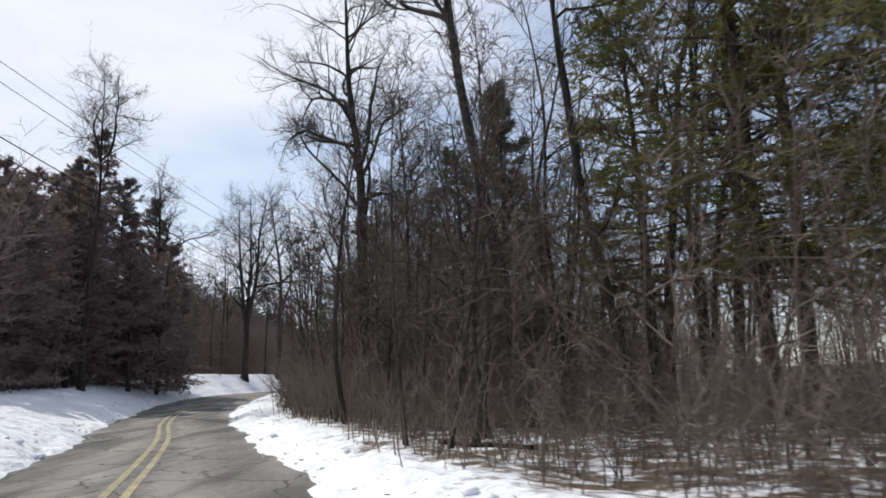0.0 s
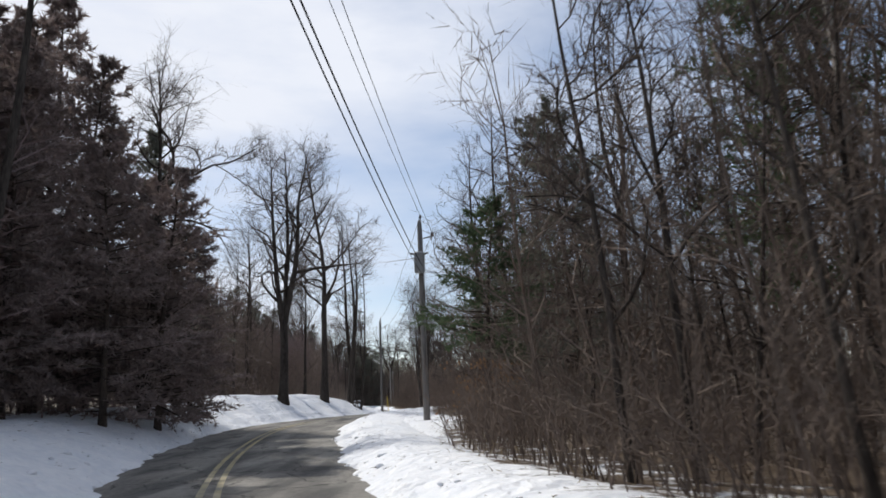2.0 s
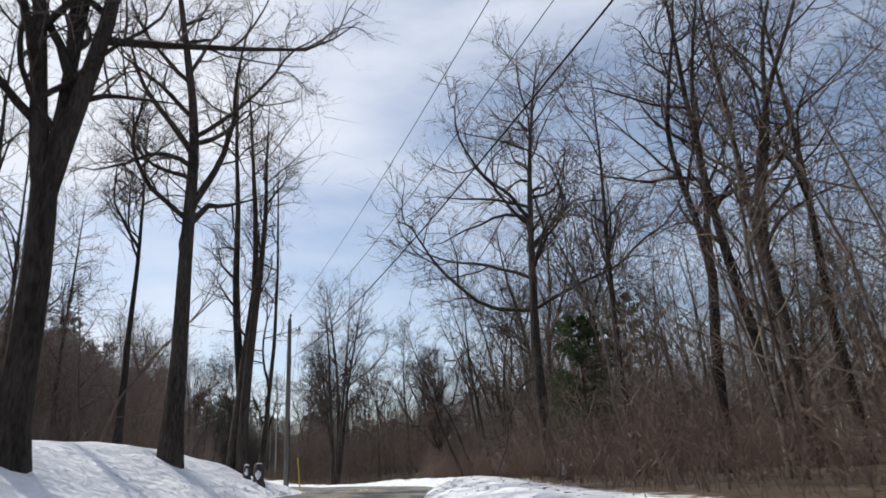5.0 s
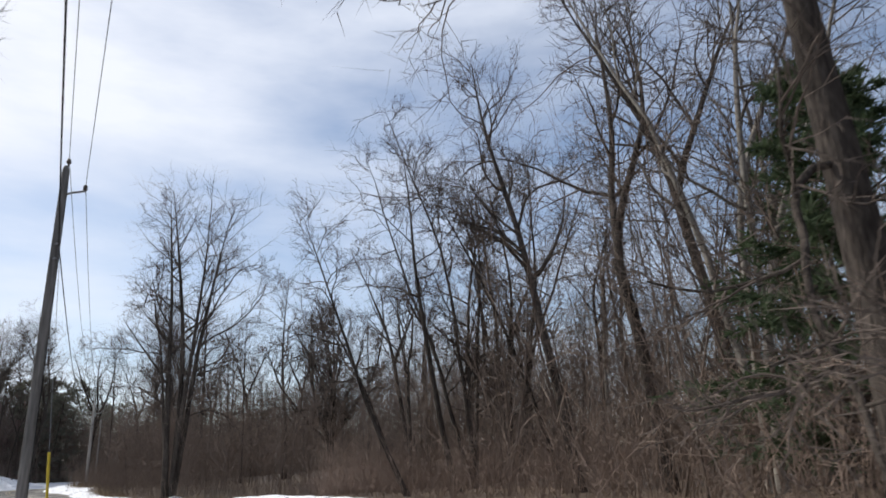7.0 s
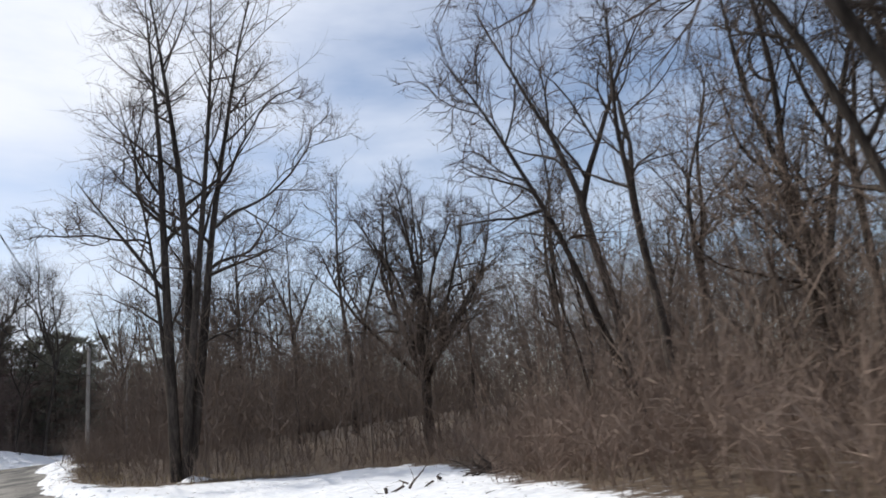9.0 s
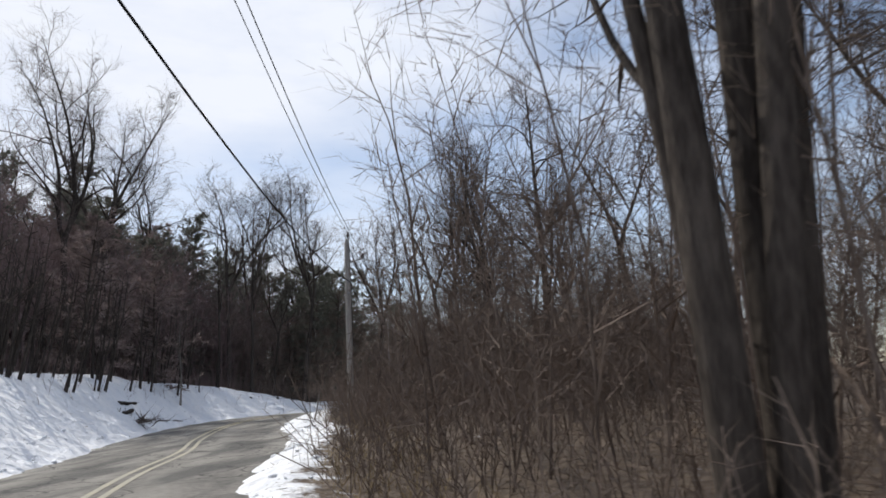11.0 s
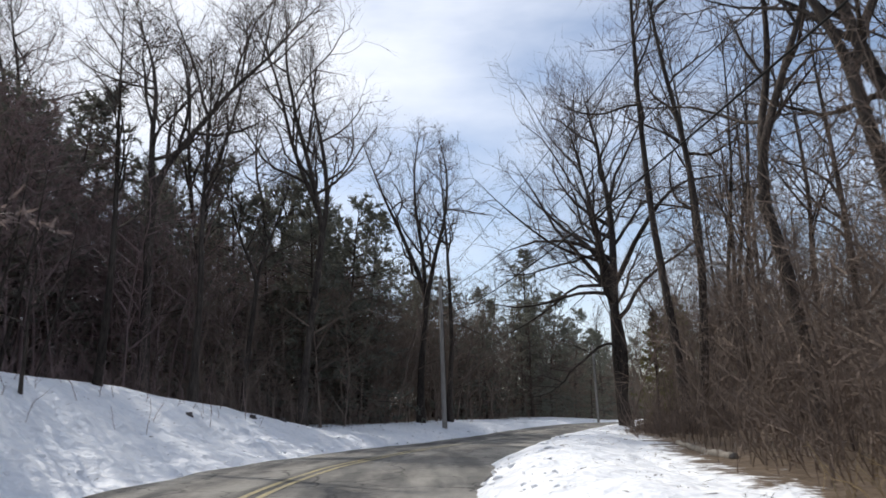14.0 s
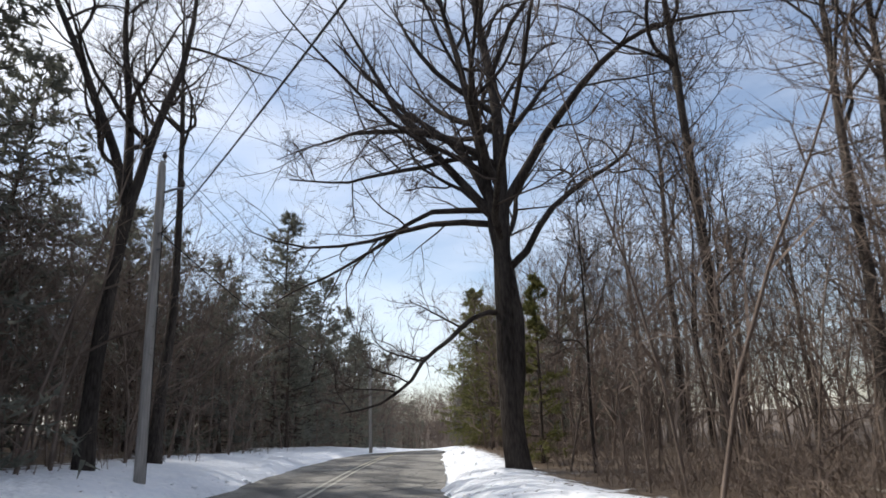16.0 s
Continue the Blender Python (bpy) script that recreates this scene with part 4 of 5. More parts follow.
# past the third pole
bare_tree(-12.7, 158.3, "dark bare oak rising from thick brush", 74, height=19, radius=0.27, stems=2, fork=0.3, spread=0.2, crown=0.36, limbs=18, reach=0.25)
bare_tree(-9.8, 153.8, "tall bare oak with ascending limbs", 75, height=19, radius=0.25, crown=0.36, limbs=15, reach=0.27, big=((8, 75, 4.5, 45, 0.08), (9, -80, 4.5, 45, 0.08)))
bare_tree(-14.4, 168.4, "tall straight bare trunk leaning to the road", 76, height=22, radius=0.17, lean=(-0.2, 0.2), crown=0.5, limbs=13, reach=0.2)
bare_tree(-13.6, 169.6, "tall straight bare trunk beside its twin", 77, height=22.5, radius=0.18, lean=(0.3, 0.2), crown=0.45, limbs=14, reach=0.22)
bare_tree(-9.1, 177.5, "tall slim bare tree leaning slightly", 78, height=22, radius=0.17, lean=(-0.3, 0.2), crown=0.5, limbs=12, reach=0.2, big=((10.5, 65, 4.5, 35, 0.07), (10.0, -60, 4.2, 35, 0.07)))
bare_tree(-12.35, 182.0, "massive old roadside oak with twin trunks and heavy limbs", 79, height=21, radius=0.40, stems=2, fork=0.06, ways=((64, 0.03, 1.0, 0.85), (-112, 0.14, 0.95, 0.6)), crown=0.30, limbs=34, reach=0.42, fine=0.95, crook=0.8,
          big=((6.2, 64, 11.0, 66, 0.20, 0), (7.0, -108, 10.0, 70, 0.17, 0), (3.8, 75, 6.0, 20, 0.09, 0), (9.5, 70, 7.0, 38, 0.10, 0), (5.4, -116, 9.0, 40, 0.13, 1), (11.0, -100, 6.5, 42, 0.09, 1), (8.0, 90, 5.5, 30, 0.08, 1)))
bare_tree(-11.1, 180.2, "thin sapling beside the old oak", 80, height=9, radius=0.05, crown=0.35, limbs=10, reach=0.2, fine=0.8)
pine_tree(-9.15, 185.6, "young yellow-green pine behind old oak", 81, height=6.8, radius=0.08, width=1.6, base=0.04, mat=needles_green, spray=0.22, wide=0.10, per=20)
for k, (x, y, h, w) in enumerate(((1.6, 210.0, 11.5, 3.0), (4.6, 214.5, 12.5, 3.2), (-1.6, 202.5, 8.5, 2.4), (0.6, 206.0, 9.5, 2.6))):
    pine_tree(x, y, "yellow-green pine beside the far road", 110 + k, height=h, radius=0.15, width=w, base=0.06, mat=needles_green, spray=0.3, wide=0.10, per=14, full=0.5)
bare_tree(-6.0, 171.0, "bare tree with rounded crown behind brush", 82, height=18, radius=0.2, fine=0.78, crown=0.4, limbs=14, reach=0.26)
for k, (x, y, h, r) in enumerate(((-28.5, 175.0, 22, 0.18), (-33.7, 171.0, 22, 0.2), (-33.3, 178.4, 21, 0.17), (-45.8, 180.5, 22, 0.2), (-39.5, 162.4, 22, 0.22), (-31.4, 185.8, 21, 0.2), (-37.0, 153.9, 21, 0.2))):
    bare_tree(x, y, "tall bare tree above evergreens on the hillside", 90 + k, fine=0.86, height=h, radius=r, stems=2 if k % 2 else 3, fork=0.42, spread=0.3, crown=0.44, limbs=26, reach=0.25, upright=0.14)
bare_tree(-23.3, 185.5, "tall bare tree with a vase-shaped crown", 100, height=19.5, radius=0.22, stems=3, fork=0.4, spread=0.3, fine=0.86, crown=0.42, limbs=24, reach=0.23, upright=0.14)
bare_tree(-21.4, 190.0, "tall bare tree with an open crown over pines", 101, height=18.5, radius=0.2, fine=0.78, crown=0.6, limbs=9, reach=0.26, big=((12, 70, 4, 40, 0.07), (12.3, -70, 4, 35, 0.07)))
bare_tree(-14.0, 222.0, "thin bare tree beyond the pines", 102, height=17, radius=0.13, fine=0.78, crown=0.65, limbs=9, reach=0.18)
pine_tree(-11.5, 215.5, "white pine with layered open boughs", 103, height=17.5, radius=0.24, width=4.2, base=0.42, density=0.75)

# ---- woods: repeats of a few grown trees ----
mid_trees = [stand("bare_tree", bare_tree_meshes(200 + k, height=h, radius=r, stems=st, fork=fk, spread=sp, crown=cr, limbs=lm, reach=rc, fine=0.72, upright=up, bark_mat=bm_),
                   ("trunk", "crown"), place(x, y), "bare woodland tree in thick brush", "tree", "woodland trees")
             for k, (h, r, st, fk, sp, cr, lm, rc, up, bm_, x, y) in enumerate((
                 (14, 0.13, 1, 0.5, 0.2, 0.38, 14, 0.25, 0.10, None, 2.5, 33), (16, 0.16, 2, 0.35, 0.2, 0.42, 16, 0.22, 0.12, None, 6.0, 40),
                 (12, 0.10, 1, 0.5, 0.2, 0.32, 14, 0.24, 0.12, bark_pale, 4.0, 52), (17, 0.18, 1, 0.5, 0.2, 0.45, 13, 0.26, 0.10, None, 9.0, 60),
                 (13, 0.11, 3, 0.05, 0.15, 0.35, 18, 0.2, 0.12, None, 7.5, 92), (15, 0.14, 2, 0.5, 0.25, 0.4, 14, 0.25, 0.14, None, 10.0, 106)))]
pines = [stand("pine_tree", conifer_meshes(300 + k, height=h, radius=0.14, width=w, base=bs, density=0.85, spray=0.36, wide=0.11, per=11, full=0.45), ("trunk", "crown"), place(x, y),
               "dark evergreen among the woods", "tree", "woodland evergreens")
         for k, (h, w, bs, x, y) in enumerate(((10, 3.3, 0.02, -36, 177), (12, 3.6, 0.03, -42, 166), (8, 3.2, 0.01, -33, 183), (13, 3.4, 0.06, -30, 192)))]
# hillside evergreens in the needle colour that carries the painted glare
hill_evergreens = [stand("cedar_tree", conifer_meshes(320 + k, height=h, radius=0.13, width=w, base=bs, density=0.9, mat=needles_glare, spray=0.30, wide=0.10, per=14, full=0.42), ("trunk", "crown"),
                place(x, y), "evergreen with glare-tinted brown needles on the hillside", "tree", "hillside evergreens")
          for k, (h, w, bs, x, y) in enumerate(((8.5, 2.9, 0.02, -34, 150), (10, 3.2, 0.02, -36.5, 157), (7, 2.8, 0.01, -33, 156)))]
rnd = random.Random(5)
taken = [(-12.6, 182), (-12.1, 121)]


def scatter(things, n, y0, y1, s0, s1, gap, lo=0.85, hi=1.2):
    """Copies of things strewn beside the road, no two closer than gap."""
    made = tries = 0
    while made < n and tries < n * 40:
        tries += 1
        k = rnd.randrange(len(MID))
        if not y0 <= MID[k, 1] <= y1:
            continue
        s = rnd.uniform(s0, s1)
        x, y = MID[k] + MID_N[k] * s
        if abs(float(beside([x], [y])[0][0])) < min(abs(s0), abs(s1)) - 0.3:
            continue
        if any((x - a) ** 2 + (y - b) ** 2 < gap * gap for a, b in taken):
            continue
        taken.append((x, y))
        copy_thing(rnd.choice(things), place(x, y, rnd.random() * 6.28, 0.05, rnd.uniform(lo, hi)))
        made += 1


# right-hand woods, then left
scatter(mid_trees, 14, 8, 36, 8.5, 22, 1.8, 1.0, 1.3)
scatter(pines, 2, 12, 30, 15, 24, 2.4, 1.0, 1.3)
scatter(mid_trees, 10, 36, 60, 11.5, 22, 2.0)
scatter(mid_trees, 20, 60, 98, 9.5, 26, 1.8)
scatter(mid_trees, 12, 98, 128, 12, 32, 2.2, 0.7, 0.95)
scatter(mid_trees, 12, 146, 176, 9, 26, 2.2, 0.9, 1.25)
scatter(mid_trees, 8, 176, 196, 9.5, 30, 2.4, 0.75, 1.1)
scatter(mid_trees, 12, 190, 228, 7.5, 24, 2.4, 0.95, 1.25)
scatter(mid_trees, 8, 225, 330, 6, 25, 3, 0.9, 1.2)
scatter(mid_trees, 10, 50, 100, -28, -9, 2.2)
scatter(mid_trees, 9, 112, 180, -34, -16, 3, 1.0, 1.2)
scatter(mid_trees, 8, 195, 330, -24, -8, 3, 0.9, 1.2)
scatter(hill_evergreens, 62, 118, 176, -30, -18.0, 1.4, 1.0, 1.4)
scatter(hill_evergreens, 14, 126, 160, -32, -20, 2.0, 1.0, 1.4)
scatter(pines, 30, 126, 178, -32, -18, 1.5, 0.95, 1.25)
scatter(pines, 10, 140, 180, -32, -19, 2.0, 0.75, 1.0)
scatter(pines, 14, 152, 178, -24, -16, 1.5, 0.95, 1.2)
scatter(pines, 20, 177, 206, -20, -8.6, 1.5, 0.85, 1.2)
scatter(pines, 14, 198, 240, -17, -8, 2.0, 0.8, 1.15)
scatter(pines, 26, 136, 205, -38, -20, 2.0, 0.95, 1.25)
scatter(pines, 12, 204, 290, -11, -6.4, 1.8, 0.9, 1.25)
scatter(pines, 2, 196, 216, 9, 16, 1.8, 0.7, 1.0)
scatter(pines, 9, 214, 300, 6.2, 12, 1.8, 0.7, 1.1)
scatter(pines, 14, 235, 340, -16, -7, 2.5, 0.9, 1.3)
scatter(pines, 15, 208, 340, 6.5, 16, 2.5, 0.6, 1.1)

slim = [stand("young_tree", bare_tree_meshes(340 + k, height=h, radius=r, lean=(ln, 0), crown=cr, limbs=9, reach=0.22, fine=0.6, upright=0.12), ("trunk", "crown"), place(x, y),
              "slim dark young tree at the edge of brush", "tree", "slim edge trees")
        for k, (h, r, ln, cr, x, y) in enumerate(((7.5, 0.055, 0.5, 0.22, -3.1, 24.5), (9, 0.075, -0.4, 0.28, 0.6, 17.0), (6.5, 0.045, 0.9, 0.2, -4.6, 28.4)))]
for k, (x, y, size) in enumerate(((-31.9, 163.3, 0.8), (-31.0, 168.3, 0.75), (-30.95, 154.9, 0.5), (-30.0, 170.9, 0.7))):
    copy_thing(mid_trees[(0, 3, 2, 5)[k]], place(x, y, k * 2.1, 0.05, size))
scatter(slim, 14, 9, 21, 3.9, 7.0, 0.5, 0.75, 1.1)
scatter(slim, 9, 20, 27, 4.4, 8.0, 0.6, 0.75, 1.1)
scatter(slim, 5, 28, 37, 6.5, 9.0, 0.6, 0.75, 1.1)

# ---- brush, saplings and far woods ----


def brush(name, label, seed, n, y0, y1, s0, s1, h0, h1, mat, lean=0.2, twigs=13, thick=0.010, edge=1.4, verge=False, low=0.12):
    """Thickets of bare stems, each with side twigs, in one mesh."""
    rng = np.random.default_rng(seed)
    ok = np.where((MID[:, 1] >= y0) & (MID[:, 1] <= y1))[0]
    k = rng.choice(ok, n)
    s = s0 + (s1 - s0) * rng.random(n) ** edge
    if verge:
        s = s + rise(MID[k, 1], SNOW_R)
    p = MID[k] + MID_N[k] * s[:, None] + rng.normal(0, 0.3, (n, 2))
    near = np.abs(beside(p[:, 0], p[:, 1])[0])
    p = p[near > (3.0 if verge else min(abs(s0), abs(s1)) - 0.6)]
    n = len(p)
    z = height_at(p[:, 0], p[:, 1]) - 0.05
    p = np.column_stack([p, z])
    patch = 0.75 + 0.35 * lumps(p[:, 0] * 0.8, p[:, 1] * 0.8)
    h = rng.uniform(h0, h1, n) * rng.uniform(0.5, 1.0, n) * patch
    d = np.column_stack([rng.normal(0, lean, (n, 2)), np.ones(n)])
    out = Shape()
    a, r = grow(rng, p, d, h, thick * (0.6 + h / h1), np.full(n, 0.005), 3, 0.2, 0.0)
    out.tubes(a, r, 3)
    twigs = max(2, round(twigs * 1.05))
    q, d2, r2, f = sprout(rng, a, r, twigs, low, 1.0, 30, 80, 0.06)
    ln = h.repeat(twigs) * 0.33 * rng.uniform(0.35, 1.3, len(q))
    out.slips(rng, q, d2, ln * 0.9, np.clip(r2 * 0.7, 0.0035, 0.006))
    return tagged(new(name, out.mesh(name, mat)), label, "brush", kind="stuff")


GLADES = [(-7.4, 75.6, 1.7), (-5.6, 78.6, 1.9), (-4.0, 81.0, 1.9), (-5.2, 74.6, 1.6), (-3.0, 76.4, 1.8)]      # open spots without young trees


def woods(name, label, seed, n, y0, y1, s0, s1, h0, h1, mat, low=0.10, wide=0.26, limbs=13, n2=5, n3=3, coarse=1.15, verge=False, span=None, keep=None):
    """Young trees with dense fine crowns, standing close together, in one mesh."""
    rng = np.random.default_rng(seed)
    ok = np.where((MID[:, 1] >= y0) & (MID[:, 1] <= y1))[0]
    step_len = np.hypot(*np.gradient(MID, axis=0)[ok].T)
    k = rng.choice(ok, n, p=step_len / step_len.sum())
    s = rng.uniform(s0, s1, n)
    if verge:
        s = s + rise(MID[k, 1], SNOW_R)
    p = MID[k] + MID_N[k] * s[:, None] + rng.normal(0, 0.5, (n, 2))
    if span:
        p = np.column_stack([rng.uniform(span[0], span[1], n), rng.uniform(span[2], span[3], n)])
    near = np.abs(beside(p[:, 0], p[:, 1])[0])
    p = p[near > (keep or (4.6 if verge else min(abs(s0), abs(s1)) - 0.6))]
    for cx, cy, cr in GLADES:
        p = p[np.hypot(p[:, 0] - cx, p[:, 1] - cy) > cr]
    n = len(p)
    p = np.column_stack([p, height_at(p[:, 0], p[:, 1]) - 0.05])
    h = rng.uniform(h0, h1, n) * (0.9 + 0.16 * lumps(p[:, 0] * 0.6, p[:, 1] * 0.6))
    out = Shape()
    a, r = grow(rng, p, np.column_stack([rng.normal(0, 0.07, (n, 2)), np.ones(n)]), h, (0.0042 * h + 0.004) * rng.uniform(0.45, 1.1, n) * min(coarse, 1.5), np.full(n, 0.008), 5, 0.095, 0.05)
    out.tubes(a, r, 3)
    q, d, r2, f = sprout(rng, a, r, limbs, low, 1.0, 30, 74, 0.10)
    g = (f - low) / (1 - low)
    ln = h.repeat(limbs) * wide * (0.35 + 1.6 * g * (1 - g) + 0.35 * (1 - g)) * rng.uniform(0.6, 1.25, len(q))
    mid, tip = out.kinks(rng, q, d, ln * 1.1, np.clip(r2 * 0.55, 0.009, 0.02) * min(coarse, 1.6), 0.3, 0.15)
    b = np.stack([q, mid, tip], 1)
    q, d, r3, f = sprout(rng, b, np.full((len(b), 3), 0.01), n2, 0.10, 1.0, 22, 60, 0.08)
    ln = np.clip(ln.repeat(n2) * 0.6, 0.35, 2.0) * rng.uniform(0.6, 1.3, len(q))
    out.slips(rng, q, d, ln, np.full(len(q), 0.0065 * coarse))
    b = np.stack([q, q + unit(d) * (ln * 0.9)[:, None]], 1)
    q, d, r3, f = sprout(rng, b, np.full((len(b), 2), 0.01), n3, 0.12, 1.0, 20, 60, 0.05)
    ln = np.clip(ln.repeat(n3) * 0.62, 0.25 * coarse, 1.0 * coarse) * rng.uniform(0.6, 1.3, len(q))
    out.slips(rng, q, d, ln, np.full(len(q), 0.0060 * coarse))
    return tagged(new(name, out.mesh(name, mat)), label, "woods", kind="stuff")


brush("roadside_brush", "thick grey-brown bare brush at the edge of woods", 400, 1600, 15, 36, 0.3, 9, 1.6, 4.4, brush_mat, thick=0.012, twigs=16, verge=True, low=0.25, lean=0.12)
brush("roadside_brush", "thin bare brush standing in patchy snow", 398, 2100, -4, 16, 0.2, 12, 0.8, 3.4, brush_mat, thick=0.011, twigs=16, edge=1.0, verge=True, low=0.25, lean=0.12)
woods("young_woods", "dense grey-brown young trees before the pines", 429, 85, -2, 18, 1.2, 13, 4, 8, brush_mat, 0.08, 0.3, verge=True)
brush("roadside_brush", "tangled bare brush behind the snowy verge", 399, 1300, 35, 62, 0.5, 9, 1.6, 4.2, brush_mat, thick=0.008, verge=True)
brush("roadside_brush", "tangled reddish-brown bare brush behind the verge", 401, 2400, 60, 99, 0.2, 11, 1.6, 4.4, brush_tan_lit, thick=0.008, verge=True)
brush("roadside_brush", "brown bare thicket behind the snowy verge", 402, 2900, 98, 116, 0.1, 22, 1.5, 4.2, brush_tan_lit, thick=0.008, verge=True)
brush("roadside_brush", "low brown brush at the back of the open verge", 418, 1500, 99, 117, 0.0, 7, 0.5, 1.9, brush_tan_lit, thick=0.007, twigs=11, edge=1.0, verge=True)
brush("roadside_brush", "brown bare thicket deep behind the verge", 417, 1500, 96, 124, 14, 40, 2.2, 4.8, brush_tan_lit, thick=0.016, twigs=12, edge=1.0)
brush("roadside_brush", "dense brown thicket between maple and pole", 411, 1900, 116, 148, 0.15, 9, 1.6, 4.2, brush_mat, thick=0.008, twigs=14, verge=True)
brush("roadside_brush", "grey-brown brush below tall trees", 412, 1900, 146, 205, 0.6, 12, 1.2, 3.2, brush_mat, thick=0.008, verge=True)
brush("roadside_brush", "bare brush under evergreens on the bank", 404, 1500, 10, 62, -15, -7.0, 1.4, 3.6, brush_red_veil)
brush("roadside_brush", "bare brush behind the snow bank", 405, 1600, 62, 112, -15, -7.2, 1.2, 3.4, brush_mat)
brush("roadside_brush", "bare brush on the snowy hillside", 406, 700, 112, 168, -20, -10.5, 1.2, 3.4, brush_red_veil, 0.25)
brush("roadside_brush", "reddish-brown brush fringing the hillside woods", 414, 700, 138, 206, -14.5, -9.6, 1.6, 4.0, brush_red_veil, 0.22, 13)
brush("roadside_brush", "bare brush below pines by the road", 407, 1500, 166, 340, -14, -5.8, 1.4, 4.0, brush_mat)
brush("roadside_brush", "low grey brush beneath the tall trees", 415, 1200, 166, 204, 6.8, 13, 1.0, 3.0, brush_mat)
brush("roadside_brush", "bare brush along the far road", 408, 900, 200, 340, 5.0, 14, 1.4, 3.6, brush_mat)
brush("roadside_brush", "sparse dark stems poking through the snowy slope", 416, 260, 128, 166, -10.5, -5.2, 0.5, 1.8, brush_red_veil, 0.3, 8, 0.007, 0.7)
brush("dry_grass", "tufts of tan dry grass along the thicket", 409, 1500, 116, 152, 0.1, 1.6, 0.4, 1.0, grass_mat, 0.35, 3, 0.006, 1.0, True)
brush("dry_grass", "tufts of tan dry grass poking through snow", 410, 500, 2, 62, 0.0, 1.2, 0.2, 0.6, grass_mat, 0.4, 2, 0.005, 1.0, True)
woods("young_woods", "dense grey-brown young trees behind the brush", 430, 290, 17, 62, 1.6, 16, 6, 11.5, brush_mat, verge=True)
woods("young_woods", "dense grey-brown young trees behind the brush", 431, 330, 60, 96, 2.5, 20, 6.5, 12, brush_mat, verge=True)
woods("young_woods", "dense brown young trees beyond the open verge", 437, 200, 95, 119, 3.0, 20, 4.5, 8, brush_mat, 0.06, 0.3, verge=True)
woods("young_woods", "dense brown young trees behind the thicket", 432, 420, 117, 178, 1.6, 16, 5, 9.5, brush_mat, verge=True)
woods("young_woods", "grey-brown young woods below tall trees", 427, 270, 174, 230, 6.5, 26, 6, 11, brush_mat)
woods("reddish_woods", "dense reddish-brown twiggy trees on the bank", 433, 300, 12, 62, -19, -6.4, 5.0, 10.0, brush_red_veil, 0.06, 0.28, 13, 5, 3, 1.5)
woods("young_woods", "grey-brown young trees behind the snow bank", 423, 300, 60, 114, -26, -8.0, 6, 10, brush_mat, 0.06, 0.28, 12, 5, 3, 1.5)
woods("reddish_woods", "dense reddish-brown twiggy trees on the hillside", 434, 330, 112, 164, -20, -10.4, 6.5, 10.5, brush_red_veil, 0.26, 0.3, 13, 5, 3, 1.5)
woods("reddish_woods", "dense reddish-brown twiggy trees over the snowy slope", 436, 330, 150, 190, -28, -11.5, 8, 12.5, brush_red_veil, 0.2, 0.3, 13, 5, 3, 1.6)
woods("reddish_woods", "dense reddish-brown twiggy trees where the road turns", 438, 170, 170, 208, -16, -8.4, 6.5, 10, brush_mat, 0.12, 0.3, 12, 5, 3, 1.6)
woods("young_woods", "grey-brown young trees below pines", 435, 380, 172, 300, -20, -6.6, 7, 12, brush_mat, 0.05, 0.3, 12, 5, 3, 1.6)
woods("far_woods", "bare far woods deep behind the road", 420, 300, -10, 130, 22, 60, 11, 16, brush_mat, 0.10, 0.24, 12, 4, 3, 2.1)
woods("far_woods", "bare far woods deep behind the road", 421, 260, 126, 240, 24, 64, 11, 16, brush_mat, 0.10, 0.24, 12, 4, 3, 2.1)
woods("far_woods", "bare far woods behind the bank", 424, 160, 0, 130, -60, -24, 10, 14, brush_mat, 0.10, 0.24, 12, 4, 3, 2.1)
woods("far_woods", "bare far woods behind the hillside", 428, 260, 130, 240, -55, -22, 9, 13, brush_mat, 0.06, 0.27, 12, 4, 3, 2.3)
woods("young_woods", "tall grey-brown woods along the straight road", 439, 150, 190, 244, 6.2, 24, 9, 14, brush_mat, 0.06, 0.26, 12, 5, 3, 1.7)
woods("young_woods", "grey-brown woods beyond the open verge", 441, 330, 112, 150, 5, 6, 7, 12.5, brush_mat, 0.03, 0.28, 12, 5, 3, 1.8, span=(4, 50, 104, 152), keep=9.0)
woods("far_woods", "bare far woods closing the end of the road", 426, 330, 240, 345, 5, 6, 11, 17, brush_mat, 0.05, 0.26, 12, 4, 3, 3.0, span=(-14, 62, 236, 300), keep=5.0)

woods("far_woods", "bare far woods beyond the last bend", 442, 380, 240, 345, 5, 6, 13, 19, brush_mat, 0.03, 0.27, 12, 4, 3, 3.4, span=(26, 84, 318, 372), keep=5.0)

# ---- utility poles and lines ----


def lathe(profile, sides=14):
    """A turned body from (radius, height) pairs."""
    bm = bmesh.new()
    rings = [[bm.verts.new((r * math.cos(2 * math.pi * k / sides), r * math.sin(2 * math.pi * k / sides), z)) for k in range(sides)] for r, z in profile]
    for a, b in zip(rings, rings[1:]):
        for k in range(sides):
            bm.faces.new((a[k], a[(k + 1) % sides], b[(k + 1) % sides], b[k]))
    bm.faces.new(rings[0][::-1])
    bm.faces.new(rings[-1])
    return bm


def rod(points, r, sides=6):
    s = Shape()
    p = np.array([points], float)
    s.tubes(p, np.full((1, len(points)), r), sides)
    return s


